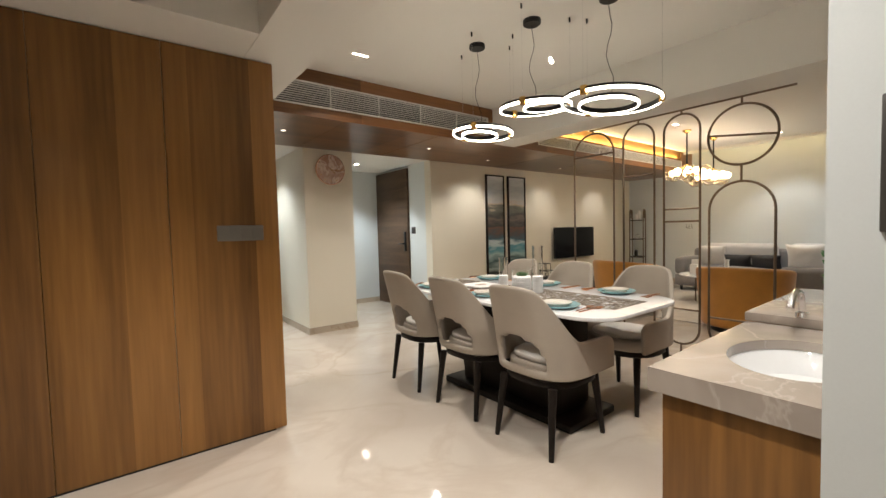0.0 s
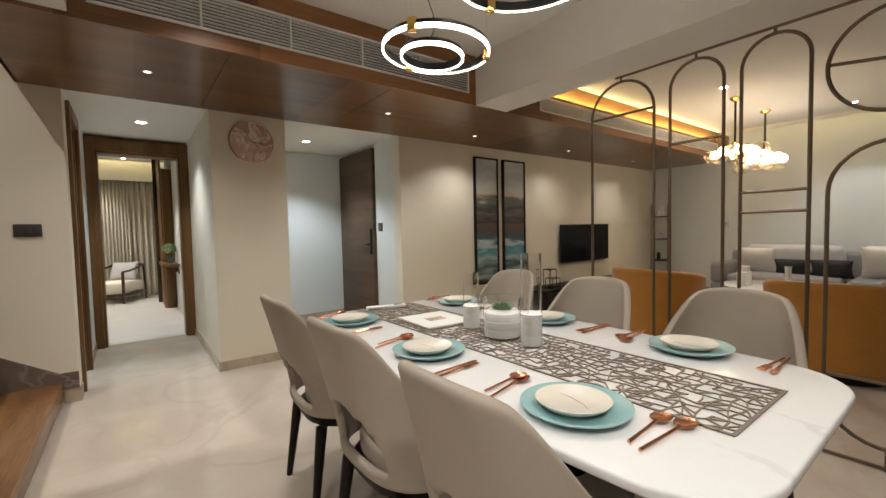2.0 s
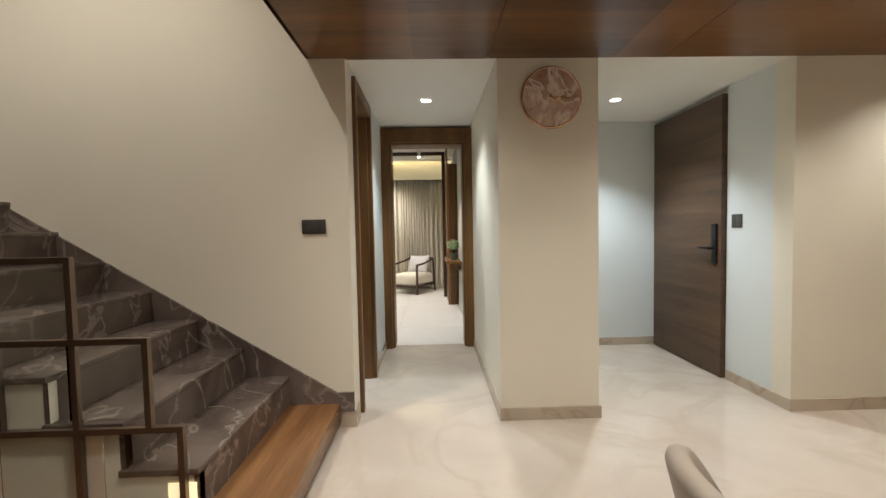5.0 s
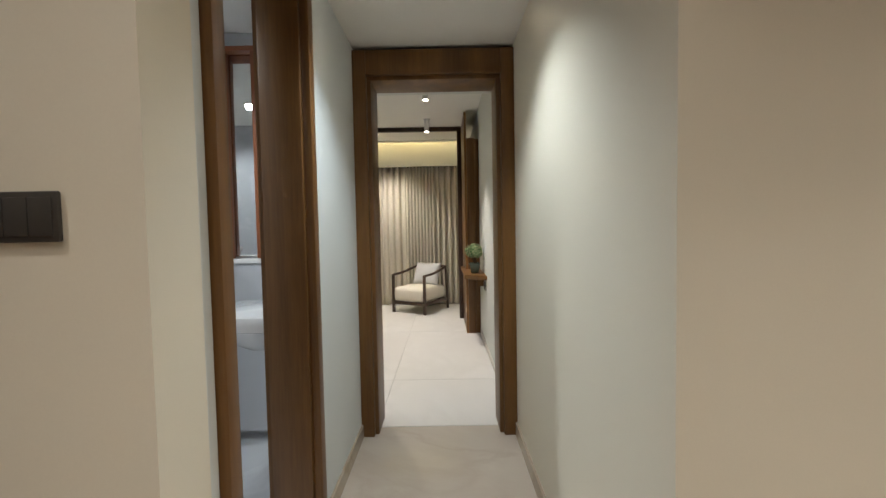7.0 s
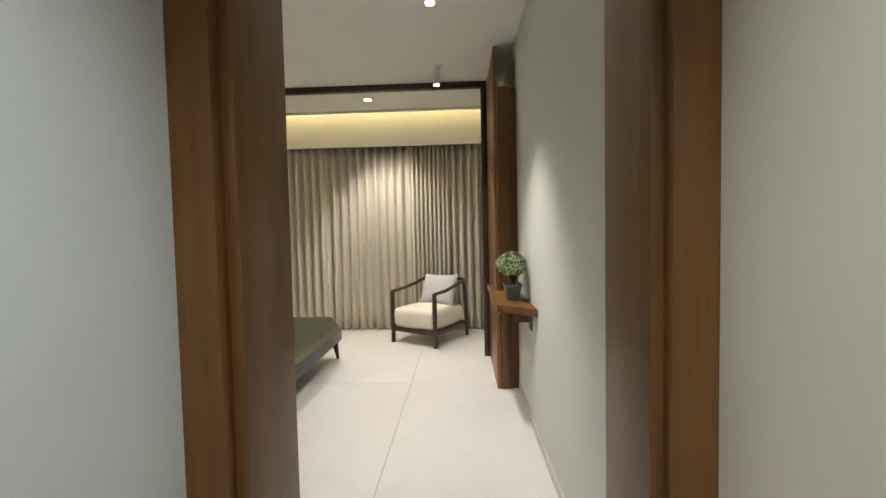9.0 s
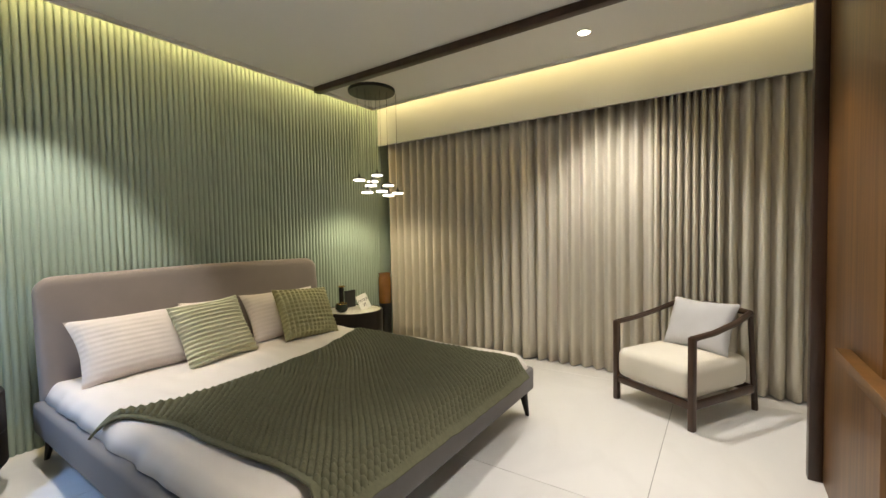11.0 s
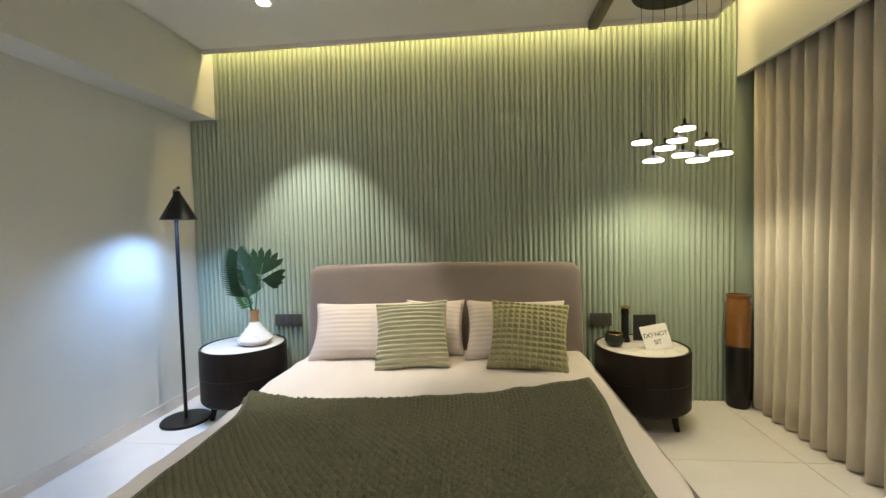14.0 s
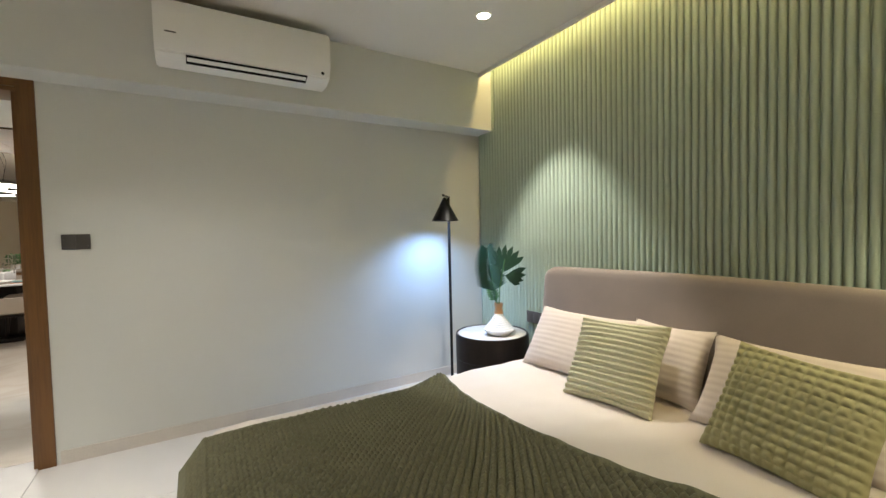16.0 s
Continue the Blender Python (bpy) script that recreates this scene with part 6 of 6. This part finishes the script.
part("backrest", box(8.78, 9.02, -0.7, 3.35, 0.30, 0.74, 0.06, 3), GREY_FAB, so)
part("armrest", box(7.95, 8.77, 3.18, 3.36, 0.30, 0.60, 0.06, 3), GREY_FAB, so)
part("return_back", box(6.15, 6.33, -0.1, 1.43, 0.12, 0.66, 0.07, 3), GREY_FAB, so)
for k in range(3):
    part("seat_cushion", soft_box(0.80, 1.2, 0.15, 0.05, puff=0.02), GREY_FAB, so, at=pose(8.37, 2.55 - 1.25 * k, 0.29))
    part("back_cushion", soft_box(0.2, 1.1, 0.42, 0.08), LIGHT_FAB, so, at=pose(8.72, 2.55 - 1.25 * k, 0.42, 0, -8, 0))
part("seat_cushion", soft_box(1.55, 1.40, 0.15, 0.05, puff=0.02), GREY_FAB, so, at=pose(7.15, 0.66, 0.29))
for x, y in ((8.0, 3.25), (8.9, 3.25), (8.9, -0.6), (6.25, 1.35), (6.25, 0.0), (8.0, -0.6)):
    part("foot", rod(bmesh.new(), (x, y, 0), (x, y, 0.11), 0.02, 0.025), BLACK_METAL, so)
for x, y, m, sz, lb in ((8.45, 2.90, PALE_FAB, 0.45, "white cushion with pompom edge on the sofa"), (8.35, 2.48, DARK_FAB, 0.40, "charcoal cushion on the sofa"), (8.30, 2.08, DARK_FAB, 0.42, "charcoal cushion on the sofa"), (8.35, 1.58, PALE_FAB, 0.50, "white cushion with pompom edge on the sofa")):
    single("cushion", pillow_mesh(sz, sz * (0.6 if m is DARK_FAB else 0.9), 0.15, x + y), m, lb, "cushion", lean(x, y, 0.44 + 0.5 * sz * (0.52 if m is DARK_FAB else 0.8), 22, 180 - 180), "sofa cushions")
ct = thing("coffee_table", "round white marble coffee table on thin metal legs", "coffee table", 7.15, 2.40, 0)
part("top", lathe(bmesh.new(), [(0.48, 0.40), (0.50, 0.405), (0.50, 0.42), (0.48, 0.425), (0, 0.425)], 48), MARBLE_WHITE, ct)
for k in range(4):
    a = radians(45 + 90 * k)
    part("leg", rod(bmesh.new(), (0.3 * math.cos(a), 0.3 * math.sin(a), 0), (0.3 * math.cos(a), 0.3 * math.sin(a), 0.40), 0.01), BROWN_METAL, ct)
bd = thing("table_ornament", "white toy house ornament on the coffee table", "ornament", 6.95, 2.62, 0.425)
part("house", box(-0.09, 0.09, -0.05, 0.05, 0, 0.16, 0.004), PAPER, bd)
part("roof", box(-0.03, 0.03, -0.05, 0.05, 0.16, 0.23, 0.01), PAPER, bd)
single("candlestick", lathe(bmesh.new(), [(0.04, 0), (0.035, 0.02), (0.015, 0.05), (0.03, 0.10), (0.03, 0.22), (0.04, 0.24), (0, 0.24)], 24), CERAMIC, "pale turned candlestick on the coffee table", "candlestick", pose(7.0, 2.22, 0.425))
single("rug", prism(bmesh.new(), rounded(5.4, 8.2, 0.6, 3.4, 0.05), 0.001, 0.014, 0.004), RUG, "pale wool rug under the seating", "rug")


# bubble chandeliers
def chandelier(x, y, seed):
    c = thing("bubble_chandelier", "brass chandelier with a cloud of clear glass bubbles", "chandelier", x, y, 2.6, group="bubble chandeliers")
    part("canopy", lathe(bmesh.new(), [(0, -0.05), (0.02, -0.045), (0.06, -0.01), (0.06, 0)], 28), BRASS, c)
    part("stem", rod(bmesh.new(), (0, 0, -0.05), (0, 0, -0.50), 0.011), BLACK_METAL, c)
    rng = random.Random(seed)
    for k in range(5):
        a = radians(72 * k + 20)
        r = 0.20
        p = Vector((r * math.cos(a), r * math.sin(a), -0.62))
        part("arm", tube(bmesh.new(), [(0, 0, -0.50), (p.x * 0.5, p.y * 0.5, -0.56), tuple(p)], 0.006), BRASS, c)
        part("bulb", lathe(bmesh.new(), [(0.0, -0.055), (0.035, -0.042), (0.055, 0), (0.035, 0.042), (0, 0.055)], 20, tuple(p)), BULB_GLOW, c, "glowing frosted bulb")
    bub = mesh_of("glass_bubble", lathe(bmesh.new(), [(0.07 * math.sin(math.pi * i / 12), -0.07 * math.cos(math.pi * i / 12)) for i in range(13)], 24), SMOKE, 80)
    for k in range(13):
        a, r = rng.uniform(0, 6.283), 0.05 + 0.26 * rng.random()
        o = new("glass_bubble", bub)
        o.parent = c
        o.matrix_basis = pose(r * math.cos(a), r * math.sin(a), -0.72 + 0.10 * rng.random() * (1 + r)) @ Matrix.Scale(rng.uniform(0.8, 1.15), 4)
        o.visible_shadow = False
        sd = o.modifiers.new("thickness", "SOLIDIFY")
        sd.thickness = 0.003
    point(x, y, 1.98, CHAND_W, WARM, 0.12)


chandelier(6.73, 2.66, 3)
chandelier(7.70, 2.64, 8)
plate(9.10, 3.55, 1.15, 0.13, 0.10, 90, label="dark switch plate on the living room wall")

# ---- bathroom things ----
cis = tagged(new("cistern_ledge"), "grey tiled cistern ledge with stone top", "ledge", kind="structure")
part("tile_front", box(-1.5, 0.075, 6.27, 6.458, 0.06, 1.02), BATH_TILE, cis)
part("ledge_top", box(-1.5, 0.085, 6.255, 6.458, 1.021, 1.05, 0.003), TILE, cis)
part("tile_back", box(0.076, 0.698, 6.40, 6.458, 0.06, 1.02), BATH_TILE, cis)
part("ledge_top", box(0.086, 0.698, 6.39, 6.458, 1.021, 1.05, 0.003), TILE, cis)
part("joint", box(-1.5, 0.075, 6.2685, 6.27, 0.53, 0.533), GROUT, cis)
single("wall_mirror", box(-1.49, 0.69, 6.44, 6.456, 1.06, 2.215, 0.001), MIRROR, "large bathroom mirror behind wooden slats", "mirror")
sl2 = thing("slat_screen", "red brown vertical wooden slats before the mirror", "screen", 0, 6.41, 1.05)
for x in (-1.06, -0.885, -0.705, -0.525, -0.345, -0.092, 0.089, 0.27, 0.45, 0.62):
    part("slat", box(x - 0.018, x + 0.018, -0.03, 0.025, 0, 1.14, 0.002), WOOD_SLAT, sl2)
part("top_rail", box(-1.49, 0.69, -0.03, 0.025, 1.14, 1.165), WOOD_SLAT, sl2)
single("flush_plate", box(-0.385, -0.20, 6.262, 6.27, 0.885, 1.0, 0.003), PLASTIC_LIGHT, "brushed grey flush plate on the tiled ledge", "flush plate")
wc = thing("toilet", "white wall-hung toilet with closed lid", "toilet", -0.265, 6.27, 0)
bm = bmesh.new()
def bowl(u, v):
    a = math.pi * 2 * u
    k = v
    w = 0.10 + 0.085 * k ** 0.6
    d = 0.30 + 0.23 * k ** 0.7
    y = -d / 2 - d / 2 * math.cos(a)
    x = w * math.copysign(abs(math.sin(a)) ** 0.7, math.sin(a))
    return (x, min(y, 0), 0.10 + 0.29 * k)
surface(bm, bowl, 40, 10)
bmesh.ops.remove_doubles(bm, verts=bm.verts[:], dist=1e-4)
part("bowl", bm, CERAMIC, wc)
part("lid", prism(bmesh.new(), [(0.185 * math.copysign(abs(math.sin(a)) ** 0.7, math.sin(a)), -0.265 - 0.265 * math.cos(a)) for a in [2 * math.pi * k / 40 for k in range(40)]], 0.392, 0.425, 0.008), CERAMIC, wc)
bsn = thing("wall_basin", "white wall-hung bathroom basin with chrome trap", "basin", 0.698, 5.93, 0.70, -90)
bm = bmesh.new()
prism(bm, rounded(-0.235, 0.235, -0.46, 0, 0.07), 0.09, 0.155, 0.012)
part("rim", bm, CERAMIC, bsn)
bm = lathe(bmesh.new(), [(0.08, -0.02), (0.15, 0.02), (0.21, 0.085), (0.21, 0.09)], 36, (0, -0.22, 0), 1, 0.9, caps=False)
part("bowl", bm, CERAMIC, bsn)
part("trap", tube(bmesh.new(), [(0, -0.2, -0.02), (0, -0.2, -0.12), (0, -0.14, -0.15), (0, -0.08, -0.12), (0, 0, -0.12)], 0.018, seg=12), CHROME, bsn)
part("tap", tube(bmesh.new(), [(0, -0.05, 0.155), (0, -0.05, 0.27), (0, -0.09, 0.295), (0, -0.16, 0.28)], 0.013, seg=12), CHROME, bsn)
SPIDER = mat("fresh_spider_leaf", (0.13, 0.27, 0.06), 0.45, var=0.4, scale=25)


def spider_plant(x, seed):
    sp2 = thing("spider_plant", "leafy spider plant in a white pot on the ledge", "plant", x, 6.325, 1.05, group="spider plants")
    part("pot", lathe(bmesh.new(), [(0.035, 0), (0.048, 0.005), (0.056, 0.13), (0.05, 0.13), (0, 0.115)], 28), CERAMIC, sp2)
    bm = bmesh.new()
    rng = random.Random(seed)
    for k in range(48):
        a, l, t = rng.uniform(0, 6.283), rng.uniform(0.15, 0.30), rng.uniform(0.45, 1.0)
        d = Vector((math.cos(a), math.sin(a) * 0.5 - 0.15, 0))
        s = Vector((-math.sin(a), math.cos(a), 0)) * 0.0065
        row = []
        for q in range(6):
            f = q / 5
            p = Vector((0, 0, 0.11)) + d * l * f * t + Vector((0, 0, l * (1.25 - 0.4 * t) * f - 0.20 * t * f * f))
            row.append((bm.verts.new(p - s * (1 - f * 0.9)), bm.verts.new(p + s * (1 - f * 0.9))))
        for (a0, a1), (b0, b1) in zip(row, row[1:]):
            bm.faces.new((a0, a1, b1, b0))
    part("leaves", bm, SPIDER, sp2, smooth=80)


spider_plant(-0.127, 9)
spider_plant(-0.60, 4)
rng = random.Random(17)
mo = thing("moss_bowl", "round green moss ball in a pale bowl", "plant", -0.40, 6.325, 1.05)
part("bowl", lathe(bmesh.new(), [(0.05, 0), (0.07, 0.01), (0.085, 0.045), (0.075, 0.045), (0, 0.035)], 28), CEMENT, mo)
bm = bmesh.new()
for k in range(420):
    a, h = rng.uniform(0, 6.283), rng.uniform(0.0, 1)
    r = math.sqrt(1 - h * h)
    n = Vector((r * math.cos(a), r * math.sin(a), h))
    o = Vector((0, 0, 0.04)) + Vector((n.x * 0.08, n.y * 0.08, n.z * 0.07)) * rng.uniform(0.8, 1.0)
    s = n.orthogonal().normalized()
    t = n.cross(s)
    w = 0.008
    bm.faces.new([bm.verts.new(p) for p in (o - s * w, o + t * w, o + s * w, o + n * 0.012)])
part("moss", bm, LEAF, mo, smooth=0)

# ---- bedroom floor tiles, last ----
tile_meshes = {}
xs = [-2.13, -1.356, -0.243, 0.87, 1.70]
ys = [6.545, 7.33, 8.91, 10.49, 10.87]
for i in range(4):
    for j in range(4):
        w, d = xs[i + 1] - xs[i], ys[j + 1] - ys[j]
        key = (round(w, 2), round(d, 2))
        if key not in tile_meshes:
            tile_meshes[key] = mesh_of("floor_tile", box(-w / 2 + 0.0018, w / 2 - 0.0018, -d / 2 + 0.0018, d / 2 - 0.0018, -0.02, 0.0), TILE, 0)
        o = new("floor_tile", tile_meshes[key])
        o.parent, o.location = floor_bed, ((xs[i] + xs[i + 1]) / 2, (ys[j] + ys[j + 1]) / 2, 0.0)
